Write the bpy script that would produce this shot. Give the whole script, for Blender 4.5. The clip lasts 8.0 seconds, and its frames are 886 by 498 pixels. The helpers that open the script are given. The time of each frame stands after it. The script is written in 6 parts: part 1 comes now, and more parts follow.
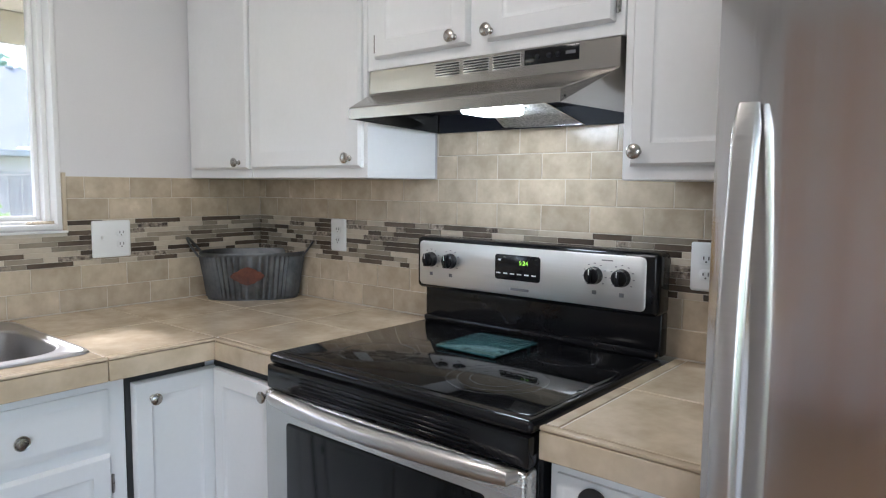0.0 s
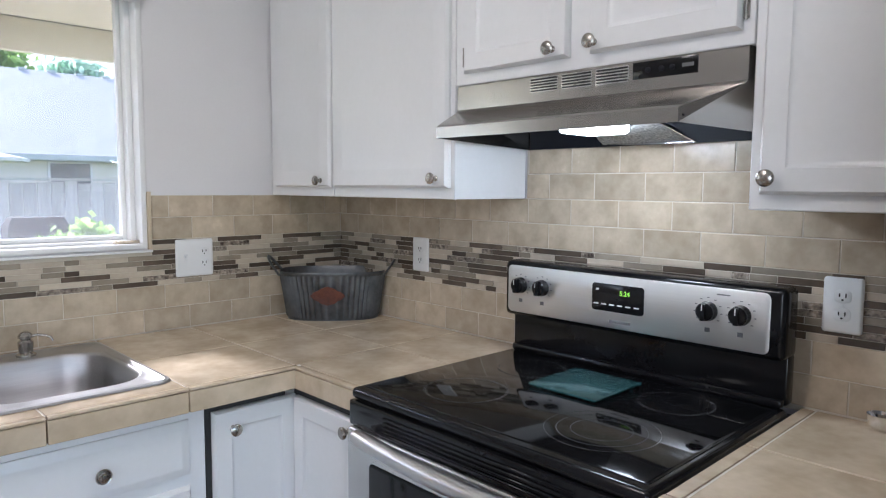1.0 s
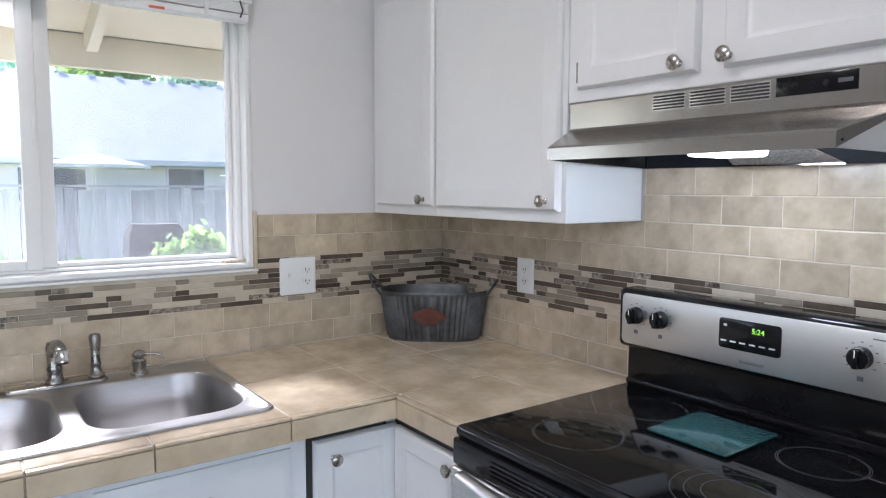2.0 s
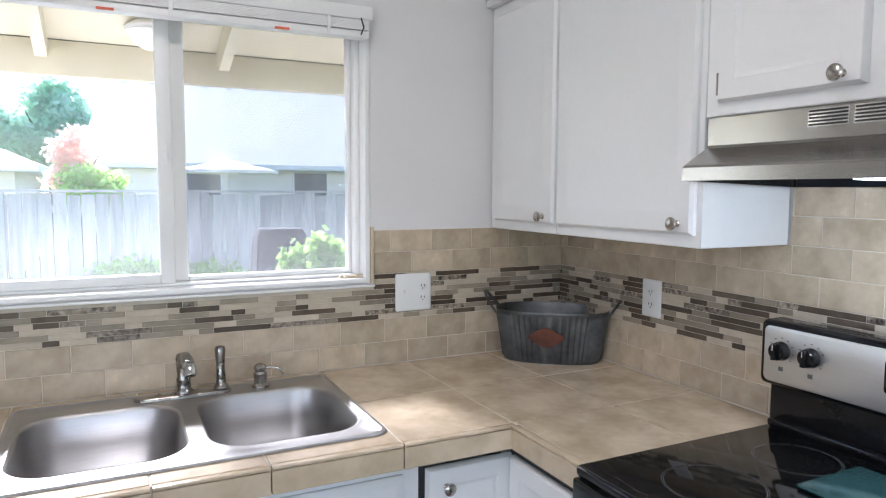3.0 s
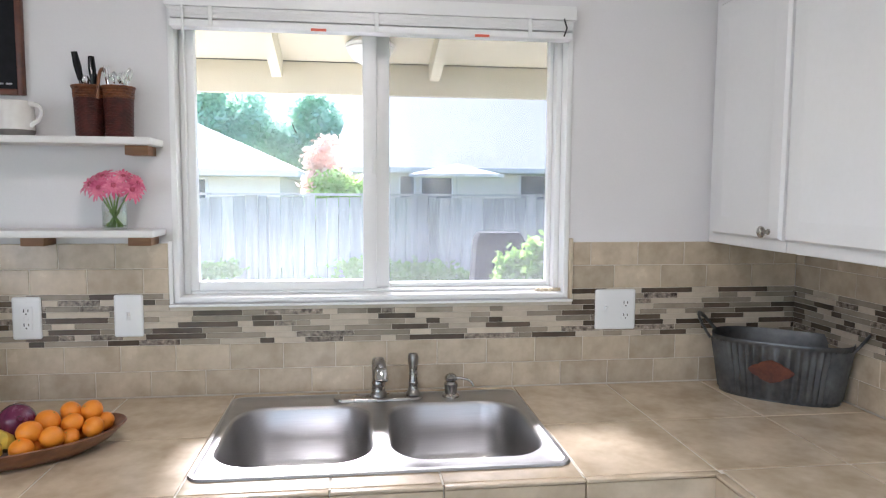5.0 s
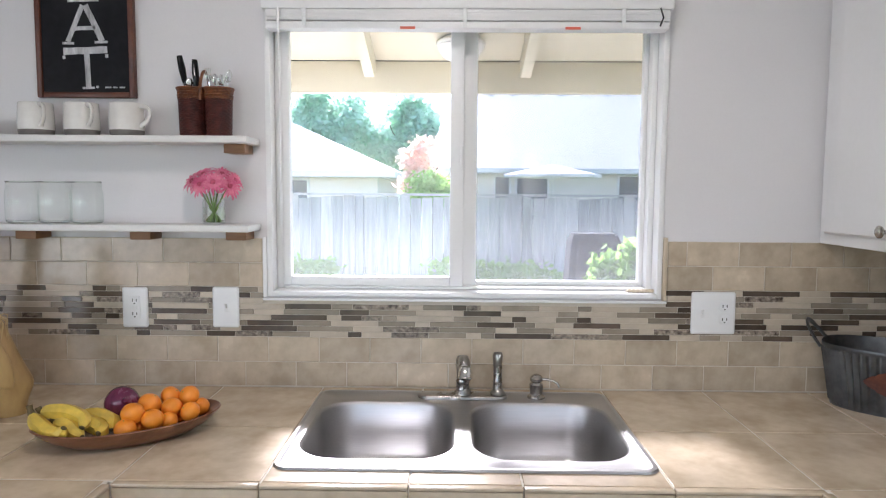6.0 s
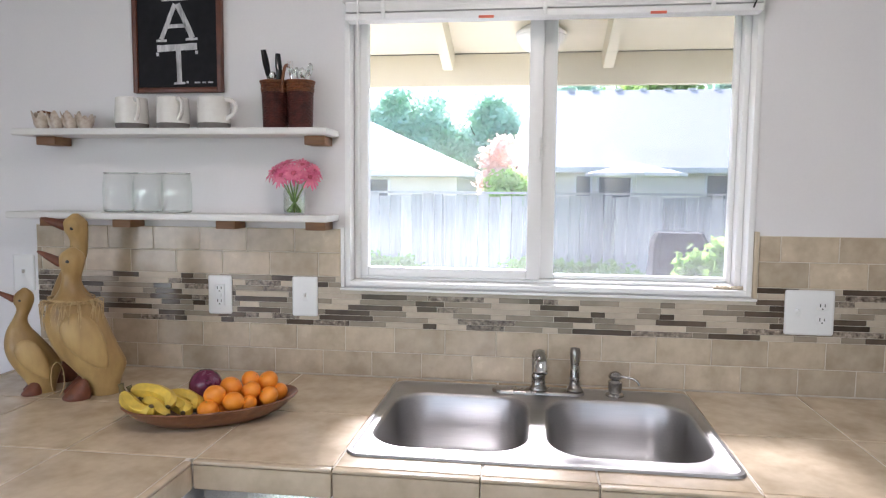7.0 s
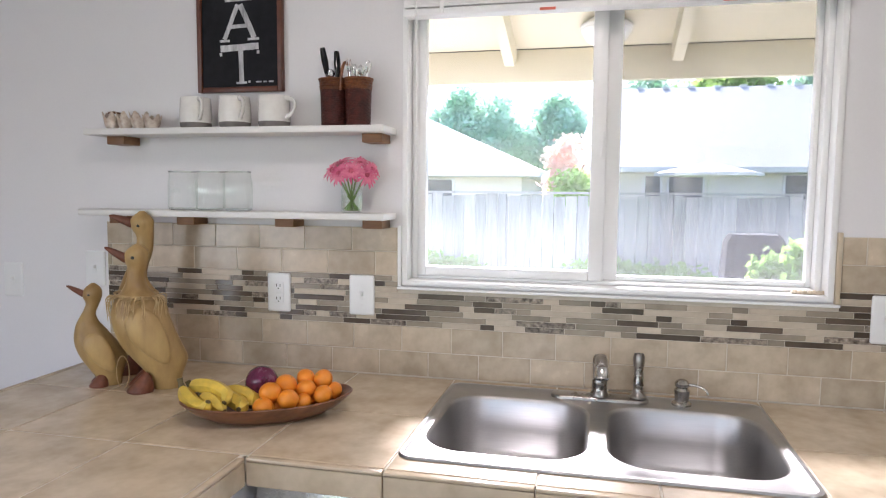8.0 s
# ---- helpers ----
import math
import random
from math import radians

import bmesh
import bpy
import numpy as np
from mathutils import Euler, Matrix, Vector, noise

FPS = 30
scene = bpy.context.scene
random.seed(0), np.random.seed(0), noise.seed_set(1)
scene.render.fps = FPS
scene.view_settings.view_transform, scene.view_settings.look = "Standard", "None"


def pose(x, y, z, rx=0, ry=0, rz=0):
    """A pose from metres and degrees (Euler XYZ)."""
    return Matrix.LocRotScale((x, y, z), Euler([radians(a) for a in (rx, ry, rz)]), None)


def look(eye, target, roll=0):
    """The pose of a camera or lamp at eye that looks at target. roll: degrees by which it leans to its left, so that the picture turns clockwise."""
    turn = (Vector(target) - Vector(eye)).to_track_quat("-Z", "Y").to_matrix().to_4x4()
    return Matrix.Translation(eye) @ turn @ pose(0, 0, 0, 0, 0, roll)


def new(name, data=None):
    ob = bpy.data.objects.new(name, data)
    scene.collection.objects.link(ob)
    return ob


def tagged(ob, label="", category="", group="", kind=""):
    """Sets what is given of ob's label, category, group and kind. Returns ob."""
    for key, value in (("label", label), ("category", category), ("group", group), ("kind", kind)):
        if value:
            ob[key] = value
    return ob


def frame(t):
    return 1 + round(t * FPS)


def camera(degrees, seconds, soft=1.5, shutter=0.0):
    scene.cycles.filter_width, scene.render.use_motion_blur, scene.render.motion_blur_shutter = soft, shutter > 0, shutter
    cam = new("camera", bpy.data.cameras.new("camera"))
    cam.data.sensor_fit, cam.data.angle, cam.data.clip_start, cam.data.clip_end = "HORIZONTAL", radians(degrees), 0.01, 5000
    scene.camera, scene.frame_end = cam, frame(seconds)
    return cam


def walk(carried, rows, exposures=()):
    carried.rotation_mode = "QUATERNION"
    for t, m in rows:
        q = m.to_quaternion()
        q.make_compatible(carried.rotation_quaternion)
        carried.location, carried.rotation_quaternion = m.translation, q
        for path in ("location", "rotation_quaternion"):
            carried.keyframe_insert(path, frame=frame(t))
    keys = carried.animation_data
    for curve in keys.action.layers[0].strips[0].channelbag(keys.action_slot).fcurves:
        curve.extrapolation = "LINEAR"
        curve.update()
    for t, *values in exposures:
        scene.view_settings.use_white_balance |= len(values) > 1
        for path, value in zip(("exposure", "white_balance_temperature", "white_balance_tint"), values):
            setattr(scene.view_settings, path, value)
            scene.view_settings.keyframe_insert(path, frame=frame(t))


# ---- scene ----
cam = camera(66.4, 8.0, soft=1.2)
PATH = [
    (0, (-1.648, -2.345, 1.338), (-0.117, -1.072, 1.154), 0.5),
    (0.5, (-1.607, -2.282, 1.361), (-0.144, -0.93, 1.182), 0.4),
    (1, (-1.583, -2.224, 1.391), (-0.197, -0.794, 1.211), 0.4),
    (1.5, (-1.56, -2.175, 1.42), (-0.271, -0.656, 1.24), 0.3),
    (3, (-1.512, -2.063, 1.491), (-0.627, -0.278, 1.318), 0.3),
    (3.5, (-1.49, -2.041, 1.505), (-0.77, -0.183, 1.332), 0.3),
    (4, (-1.457, -2.026, 1.511), (-0.903, -0.112, 1.34), 0.2),
    (4.5, (-1.424, -2.014, 1.516), (-1.025, -0.062, 1.345), 0.3),
    (6, (-1.37, -1.986, 1.502), (-1.398, 0.007, 1.333), 0.4),
    (6.5, (-1.369, -1.977, 1.492), (-1.526, 0.009, 1.323), 0.5),
    (7, (-1.363, -1.966, 1.476), (-1.623, 0.01, 1.306), 0.5),
    (7.5, (-1.356, -1.945, 1.471), (-1.709, 0.016, 1.301), 0.4),
    (8, (-1.35, -1.92, 1.469), (-1.798, 0.021, 1.299), 0.5),
]
walk(cam, [(t, look(eye, target, roll)) for t, eye, target, roll in PATH],
     exposures=[(0, 1.98, 5850, 15), (1.5, 1.96, 5680, 18), (3.5, 2.03, 5780, 17), (6.0, 2.02, 5880, 19), (7.0, 2.03, 5950, 20), (8.0, 2.09, 6060, 21)])

# ---- light ----
world = bpy.data.worlds.new("sky")
scene.world = world
world.use_nodes = True
wn = world.node_tree.nodes
sky = wn.new("ShaderNodeTexSky")
sky.sky_type = "NISHITA"
sky.sun_disc = False
sky.sun_elevation, sky.sun_rotation = radians(35), radians(-8)
wn["Background"].inputs["Strength"].default_value = 0.15
world.node_tree.links.new(sky.outputs["Color"], wn["Background"].inputs["Color"])
sun_data = bpy.data.lights.new("sun", "SUN")
sun_data.energy, sun_data.angle, sun_data.color = 4.0, radians(9), (1.0, 0.97, 0.93)   # hazy sun over the garden
sun = new("sun", sun_data)
sun.matrix_world = look((-2.2, 16.2, 11.5), (0, 0, 0))


def area_lamp(name, m, sx, sy, watts, colour):
    d = bpy.data.lights.new(name, "AREA")
    d.shape, d.size, d.size_y, d.energy, d.color = "RECTANGLE", sx, sy, watts, colour
    ob = new(name, d)
    ob.matrix_world = m
    return ob


# added fill lamps in place of daylight, in assumed south and west openings out of view
area_lamp("south_fill", look((-2.0, -4.55, 1.35), (-2.0, 0, 1.3)), 2.2, 1.9, 1.8, (0.90, 0.96, 1.0))
area_lamp("west_fill", look((-4.55, -3.80, 1.40), (-0.2, -1.1, 1.35)), 1.1, 1.8, 8.5, (0.94, 0.97, 1.0))


# ---- materials ----
def material(name, c1, c2=None, rough=0.5, metal=0.0, scale=6.0, fine=60.0, bump=0.1, vary=0.0, stretch=None, rough_var=0.08, coat=0.0, spec=0.5):
    """Two-scale noise between two colours, with relief; vary: brightness shift from piece to piece."""
    m = bpy.data.materials.new(name)
    m.use_nodes = True
    nt = m.node_tree
    n, l = nt.nodes, nt.links
    b = n["Principled BSDF"]
    c2 = c2 or tuple(v * 0.86 for v in c1)
    tc = n.new("ShaderNodeTexCoord")
    mp = n.new("ShaderNodeMapping")
    l.new(tc.outputs["Object"], mp.inputs["Vector"])
    if stretch:
        mp.inputs["Scale"].default_value = stretch
    big = n.new("ShaderNodeTexNoise")
    big.inputs["Scale"].default_value, big.inputs["Detail"].default_value = scale, 5
    small = n.new("ShaderNodeTexNoise")
    small.inputs["Scale"].default_value, small.inputs["Detail"].default_value = fine, 4
    for t in (big, small):
        l.new(mp.outputs["Vector"], t.inputs["Vector"])
    if vary:
        oi = n.new("ShaderNodeObjectInfo")
        off = n.new("ShaderNodeVectorMath")
        off.operation = "MULTIPLY_ADD"
        off.inputs[1].default_value = (13, 7, 5)
        l.new(oi.outputs["Random"], off.inputs[0])
        l.new(mp.outputs["Vector"], off.inputs[2])
        l.new(off.outputs[0], big.inputs["Vector"])
    mixf = n.new("ShaderNodeMath")
    mixf.operation = "MULTIPLY_ADD"
    mixf.inputs[1].default_value, mixf.inputs[2].default_value = 0.35, -0.17
    l.new(small.outputs[0], mixf.inputs[0])
    add = n.new("ShaderNodeMath")
    l.new(big.outputs[0], add.inputs[0])
    l.new(mixf.outputs[0], add.inputs[1])
    ramp = n.new("ShaderNodeValToRGB")
    e = ramp.color_ramp.elements
    e[0].position, e[1].position = 0.3, 0.7
    e[0].color, e[1].color = (*c2, 1), (*c1, 1)
    l.new(add.outputs[0], ramp.inputs["Fac"])
    out = ramp.outputs["Color"]
    if vary:
        hsv = n.new("ShaderNodeHueSaturation")
        sc = n.new("ShaderNodeMapRange")
        sc.inputs["To Min"].default_value, sc.inputs["To Max"].default_value = 1 - vary, 1 + vary
        l.new(oi.outputs["Random"], sc.inputs["Value"])
        l.new(sc.outputs[0], hsv.inputs["Value"])
        l.new(out, hsv.inputs["Color"])
        out = hsv.outputs["Color"]
    l.new(out, b.inputs["Base Color"])
    rr = n.new("ShaderNodeMapRange")
    rr.inputs["To Min"].default_value, rr.inputs["To Max"].default_value = max(0.02, rough - rough_var), min(1, rough + rough_var)
    l.new(add.outputs[0], rr.inputs["Value"])
    l.new(rr.outputs[0], b.inputs["Roughness"])
    b.inputs["Metallic"].default_value = metal
    b.inputs["Coat Weight"].default_value = coat
    b.inputs["Specular IOR Level"].default_value = spec
    if bump:
        bp = n.new("ShaderNodeBump")
        bp.inputs["Strength"].default_value, bp.inputs["Distance"].default_value = bump, 0.004
        l.new(add.outputs[0], bp.inputs["Height"])
        l.new(bp.outputs[0], b.inputs["Normal"])
    return m


def emitter(name, colour, strength):
    m = bpy.data.materials.new(name)
    m.use_nodes = True
    b = m.node_tree.nodes["Principled BSDF"]
    b.inputs["Base Color"].default_value = (*colour, 1)
    b.inputs["Emission Color"].default_value = (*colour, 1)
    b.inputs["Emission Strength"].default_value = strength
    return m


def glass(name, colour=(1, 1, 1), rough=0.0, ior=1.45):
    m = bpy.data.materials.new(name)
    m.use_nodes = True
    b = m.node_tree.nodes["Principled BSDF"]
    b.inputs["Base Color"].default_value = (*colour, 1)
    b.inputs["Transmission Weight"].default_value = 1.0
    b.inputs["Roughness"].default_value = rough
    b.inputs["IOR"].default_value = ior
    return m


def pane_glass(name, haze=0.0):
    """Thin window glass: clear, a little gloss, and a pale veil that puts outdoor glare into it."""
    m = bpy.data.materials.new(name)
    m.use_nodes = True
    n, l = m.node_tree.nodes, m.node_tree.links
    n.remove(n["Principled BSDF"])
    clear, shine, mix = n.new("ShaderNodeBsdfTransparent"), n.new("ShaderNodeBsdfGlossy"), n.new("ShaderNodeMixShader")
    shine.inputs["Roughness"].default_value = 0.02
    mix.inputs[0].default_value = 0.03
    l.new(clear.outputs[0], mix.inputs[1])
    l.new(shine.outputs[0], mix.inputs[2])
    veil, mix2 = n.new("ShaderNodeBsdfTranslucent"), n.new("ShaderNodeMixShader")
    noise_tex = n.new("ShaderNodeTexNoise")
    noise_tex.inputs["Scale"].default_value = 5
    mr = n.new("ShaderNodeMapRange")
    mr.inputs["To Min"].default_value, mr.inputs["To Max"].default_value = haze * 0.6, haze * 1.4
    l.new(noise_tex.outputs[0], mr.inputs["Value"])
    l.new(mr.outputs[0], mix2.inputs[0])
    l.new(mix.outputs[0], mix2.inputs[1])
    l.new(veil.outputs[0], mix2.inputs[2])
    l.new(mix2.outputs[0], n["Material Output"].inputs["Surface"])
    return m


M_WALL = material("wall_paint", (0.79, 0.77, 0.775), (0.75, 0.73, 0.735), 0.65, scale=2.0, fine=160, bump=0.12)
M_CEIL = material("ceiling_paint", (0.80, 0.80, 0.80), (0.76, 0.76, 0.76), 0.8, scale=3, fine=90, bump=0.3)
M_FLOOR = material("floor_wood", (0.30, 0.19, 0.115), (0.20, 0.125, 0.07), 0.4, scale=2, fine=30, stretch=(8, 1, 1))
M_CAB = material("cabinet_paint", (0.80, 0.80, 0.80), (0.76, 0.76, 0.755), 0.38, scale=2.5, fine=70, bump=0.06)
M_TRIM = material("window_vinyl", (0.88, 0.875, 0.87), (0.85, 0.845, 0.835), 0.35, scale=3, fine=80, bump=0.04)
M_RAW = material("raw_trim_wood", (0.66, 0.56, 0.42), (0.52, 0.42, 0.30), 0.6, scale=12, fine=70, bump=0.3, stretch=(1, 1, 0.3))
M_TILE = material("beige_tile", (0.57, 0.475, 0.355), (0.41, 0.33, 0.235), 0.24, scale=15, fine=48, bump=0.10, vary=0.12)
M_CTILE = material("counter_tile", (0.67, 0.55, 0.40), (0.48, 0.38, 0.26), 0.22, scale=9, fine=36, bump=0.07, vary=0.06)
M_GROUT_W = material("wall_grout", (0.68, 0.62, 0.52), (0.58, 0.52, 0.43), 0.85, scale=15, fine=140, bump=0.4)
M_GROUT = material("grout", (0.74, 0.69, 0.60), (0.62, 0.57, 0.48), 0.85, scale=15, fine=140, bump=0.4)
M_MOS_DARK = material("mosaic_dark_glass", (0.115, 0.085, 0.062), (0.07, 0.052, 0.038), 0.18, scale=14, fine=60, bump=0.05, vary=0.30)
M_MOS_TAUPE = material("mosaic_taupe", (0.34, 0.29, 0.225), (0.25, 0.21, 0.16), 0.22, scale=16, fine=70, bump=0.06, vary=0.16)
M_MOS_CREAM = material("mosaic_cream", (0.57, 0.49, 0.385), (0.45, 0.375, 0.285), 0.4, scale=14, fine=80, bump=0.10, vary=0.10)
M_MOS_MARBLE = material("mosaic_marble", (0.42, 0.35, 0.28), (0.045, 0.032, 0.025), 0.25, scale=80, fine=160, bump=0.08, vary=0.2)
M_STEEL = material("brushed_steel", (0.72, 0.71, 0.69), (0.60, 0.59, 0.57), 0.27, 1.0, scale=4, fine=220, bump=0.05, stretch=(1, 0.03, 1), rough_var=0.06)
M_SATIN = material("satin_steel", (0.72, 0.70, 0.68), (0.62, 0.605, 0.585), 0.33, 1.0, scale=4, fine=240, bump=0.06, stretch=(1, 0.03, 1), rough_var=0.05)
M_PANEL = material("panel_steel", (0.80, 0.79, 0.77), (0.72, 0.71, 0.69), 0.46, 1.0, scale=4, fine=200, bump=0.02, stretch=(1, 0.03, 1), rough_var=0.04)
M_STEEL_V = material("brushed_steel_upright", (0.88, 0.85, 0.835), (0.80, 0.77, 0.755), 0.13, 1.0, scale=3, fine=200, bump=0.05, stretch=(1, 1, 0.02), rough_var=0.05)
M_SINK = material("sink_steel", (0.50, 0.49, 0.48), (0.40, 0.39, 0.385), 0.40, 1.0, scale=8, fine=260, bump=0.04, stretch=(0.05, 1, 1), rough_var=0.06)
M_HOOD = material("hood_steel", (0.50, 0.475, 0.445), (0.42, 0.40, 0.375), 0.26, 1.0, scale=2, fine=24, bump=0.0, stretch=(1, 0.05, 1), rough_var=0.02)
M_NICKEL = material("brushed_nickel", (0.50, 0.47, 0.43), (0.38, 0.36, 0.33), 0.25, 1.0, scale=20, fine=150, bump=0.03)
M_PEWTER = material("pewter", (0.38, 0.355, 0.325), (0.26, 0.245, 0.225), 0.28, 1.0, scale=25, fine=150, bump=0.04)
M_CHROME = material("chrome", (0.80, 0.80, 0.80), (0.74, 0.74, 0.74), 0.08, 1.0, scale=10, fine=90, bump=0.0, rough_var=0.03)
M_BLACK = material("black_enamel", (0.010, 0.010, 0.011), (0.007, 0.007, 0.008), 0.14, scale=8, fine=150, bump=0.02, rough_var=0.04, spec=0.28)
M_GLASSTOP = material("black_ceramic_glass", (0.008, 0.008, 0.009), (0.006, 0.006, 0.006), 0.06, scale=8, fine=150, bump=0.0, rough_var=0.02, spec=0.26)
M_RING = material("burner_print", (0.10, 0.10, 0.105), (0.06, 0.06, 0.065), 0.2, scale=90, fine=300, bump=0.0)
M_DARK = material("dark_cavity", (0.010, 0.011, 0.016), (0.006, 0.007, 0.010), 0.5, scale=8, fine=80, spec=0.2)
M_OVENGLASS = material("oven_window_glass", (0.008, 0.008, 0.009), (0.006, 0.006, 0.006), 0.08, scale=6, fine=60, bump=0.0, rough_var=0.02, spec=0.2)
M_FILTER = material("filter_mesh", (0.90, 0.88, 0.84), (0.14, 0.13, 0.125), 0.35, 0.0, scale=160, fine=420, bump=0.9)
M_PLATE = material("white_plastic", (0.82, 0.82, 0.81), (0.79, 0.79, 0.78), 0.3, scale=8, fine=90, bump=0.02)
M_SLOT = material("slot_dark", (0.03, 0.03, 0.03), (0.02, 0.02, 0.02), 0.6)
M_BROWNWOOD = material("bracket_wood", (0.30, 0.15, 0.065), (0.17, 0.075, 0.03), 0.5, scale=14, fine=80, bump=0.25, stretch=(0.25, 1, 2))
M_BOWLWOOD = material("bowl_wood", (0.24, 0.10, 0.045), (0.12, 0.045, 0.02), 0.3, scale=12, fine=70, bump=0.1, stretch=(0.3, 2, 2), coat=0.2)
M_SHELF = material("white_shelf_board", (0.80, 0.79, 0.77), (0.72, 0.70, 0.67), 0.5, scale=9, fine=90, bump=0.25, stretch=(0.2, 1, 2))
M_DUCK = material("duck_wood", (0.54, 0.365, 0.145), (0.29, 0.17, 0.058), 0.42, scale=13, fine=45, bump=0.35, stretch=(1, 1, 0.35))
M_BEAK = material("beak_wood", (0.20, 0.062, 0.030), (0.10, 0.032, 0.016), 0.45, scale=20, fine=80, bump=0.2)
M_RAFFIA = material("raffia", (0.58, 0.42, 0.22), (0.40, 0.27, 0.12), 0.8, scale=60, fine=200, bump=0.3)
M_ORANGE = material("orange_peel", (0.88, 0.30, 0.02), (0.80, 0.23, 0.015), 0.38, scale=9, fine=260, bump=0.35)
M_BANANA = material("banana_peel", (0.78, 0.54, 0.07), (0.52, 0.36, 0.06), 0.42, scale=26, fine=60, bump=0.08)
M_BANTIP = material("banana_tip", (0.14, 0.10, 0.04), (0.07, 0.05, 0.02), 0.7, scale=40)
M_ONION = material("red_onion_skin", (0.17, 0.03, 0.075), (0.09, 0.014, 0.04), 0.25, scale=14, fine=60, bump=0.08, stretch=(3, 3, 0.4))
M_TUB = material("galvanised_tub", (0.15, 0.155, 0.16), (0.06, 0.063, 0.067), 0.38, 0.7, scale=12, fine=60, bump=0.12)
M_RUST = material("rusty_label", (0.16, 0.045, 0.022), (0.07, 0.02, 0.012), 0.6, scale=30, fine=120, bump=0.3)
M_WICKER = material("wicker", (0.09, 0.019, 0.014), (0.035, 0.008, 0.006), 0.5, scale=40, fine=160, bump=0.4)
M_WICKER_L = material("wicker_band", (0.24, 0.085, 0.030), (0.085, 0.028, 0.012), 0.5, scale=40, fine=160, bump=0.4)
M_CERAMIC = material("cream_glaze", (0.82, 0.80, 0.76), (0.75, 0.72, 0.68), 0.2, scale=20, fine=120, bump=0.04)
M_CLAY = material("grey_clay", (0.20, 0.18, 0.165), (0.14, 0.125, 0.115), 0.7, scale=30, fine=150, bump=0.2)
M_SHELL = material("shell_ceramic", (0.72, 0.64, 0.56), (0.43, 0.31, 0.23), 0.45, scale=26, fine=100, bump=0.25)
M_JAR = bpy.data.materials.new("jar_glass")
M_JAR.use_nodes = True
jn, jl = M_JAR.node_tree.nodes, M_JAR.node_tree.links
jn.remove(jn["Principled BSDF"])
jt, jg, jm, jf = jn.new("ShaderNodeBsdfTransparent"), jn.new("ShaderNodeBsdfGlossy"), jn.new("ShaderNodeMixShader"), jn.new("ShaderNodeLayerWeight")
jt.inputs["Color"].default_value, jg.inputs["Roughness"].default_value, jf.inputs["Blend"].default_value = (0.988, 0.996, 0.991, 1), 0.04, 0.25
jg.inputs["Color"].default_value = (0.70, 0.76, 0.71, 1)
jq = jn.new("ShaderNodeMath")
jq.operation, jq.inputs[1].default_value = "MULTIPLY", 0.45
jl.new(jf.outputs["Facing"], jq.inputs[0])
jl.new(jq.outputs[0], jm.inputs[0])
jl.new(jt.outputs[0], jm.inputs[1])
jl.new(jg.outputs[0], jm.inputs[2])
jl.new(jm.outputs[0], jn["Material Output"].inputs["Surface"])
M_THICKGLASS = glass("thick_greenish_glass", (0.93, 0.97, 0.94), 0.0, 1.45)
M_WATER = glass("vase_water", (0.93, 0.98, 0.88), 0.0, 1.33)
M_TEAL = material("teal_glass", (0.06, 0.17, 0.18), (0.05, 0.14, 0.15), 0.10, scale=20, fine=300, bump=0.15, rough_var=0.04)
M_TEAL.node_tree.nodes["Principled BSDF"].inputs["Transmission Weight"].default_value = 0.45
M_PETAL = material("pink_petal", (0.88, 0.30, 0.42), (0.66, 0.09, 0.22), 0.55, scale=40, fine=160, bump=0.1)
M_FLOWEREYE = material("flower_eye", (0.62, 0.10, 0.18), (0.35, 0.05, 0.08), 0.7, scale=120, fine=300, bump=0.4)
M_STEM = material("green_stem", (0.24, 0.37, 0.10), (0.15, 0.25, 0.06), 0.45, scale=30, fine=100)
M_BOARD = material("chalkboard", (0.010, 0.010, 0.012), (0.019, 0.019, 0.022), 0.75, scale=5, fine=40, bump=0.05, spec=0.2)
M_BOARDFRAME = material("board_frame_wood", (0.14, 0.042, 0.02), (0.075, 0.022, 0.012), 0.4, scale=16, fine=80, bump=0.2)
M_CHALK = material("chalk", (0.72, 0.72, 0.73), (0.30, 0.30, 0.31), 0.9, scale=60, fine=220, bump=0.2, stretch=(1, 1, 0.3))
M_INK = material("print_grey", (0.16, 0.16, 0.17), (0.13, 0.13, 0.14), 0.5)
M_LED = emitter("clock_digits", (0.35, 0.85, 0.08), 0.25)
M_LENS = emitter("hood_lamp_lens", (0.88, 0.98, 1.0), 11.5)
M_CLAMP = emitter("ceiling_lamp_glass", (1.0, 0.91, 0.78), 12.0)
M_RED = material("red_tag", (0.75, 0.16, 0.09), (0.66, 0.12, 0.07), 0.5)
M_CREAMP = material("eave_paint", (0.68, 0.62, 0.455), (0.58, 0.52, 0.37), 0.7, scale=3, fine=50, bump=0.15)
M_GAP = material("gap_shadow_paint", (0.05, 0.05, 0.045), (0.03, 0.03, 0.03), 0.9)
M_OPAL = material("opal_glass", (0.88, 0.87, 0.83), (0.84, 0.83, 0.79), 0.15)
M_FENCE = material("weathered_fence", (0.62, 0.58, 0.54), (0.44, 0.40, 0.37), 0.85, scale=3, fine=40, bump=0.3, vary=0.18, stretch=(6, 6, 0.6))
M_GRASS = material("lawn", (0.12, 0.20, 0.045), (0.07, 0.13, 0.03), 0.9, scale=2, fine=40, bump=0.6)
M_SIDING = material("pale_siding", (0.84, 0.77, 0.67), (0.78, 0.71, 0.61), 0.7, scale=2, fine=30)
M_ROOFG = material("grey_shingles", (0.64, 0.62, 0.60), (0.56, 0.54, 0.525), 0.8, scale=4, fine=26, bump=0.3, stretch=(1, 1, 3))
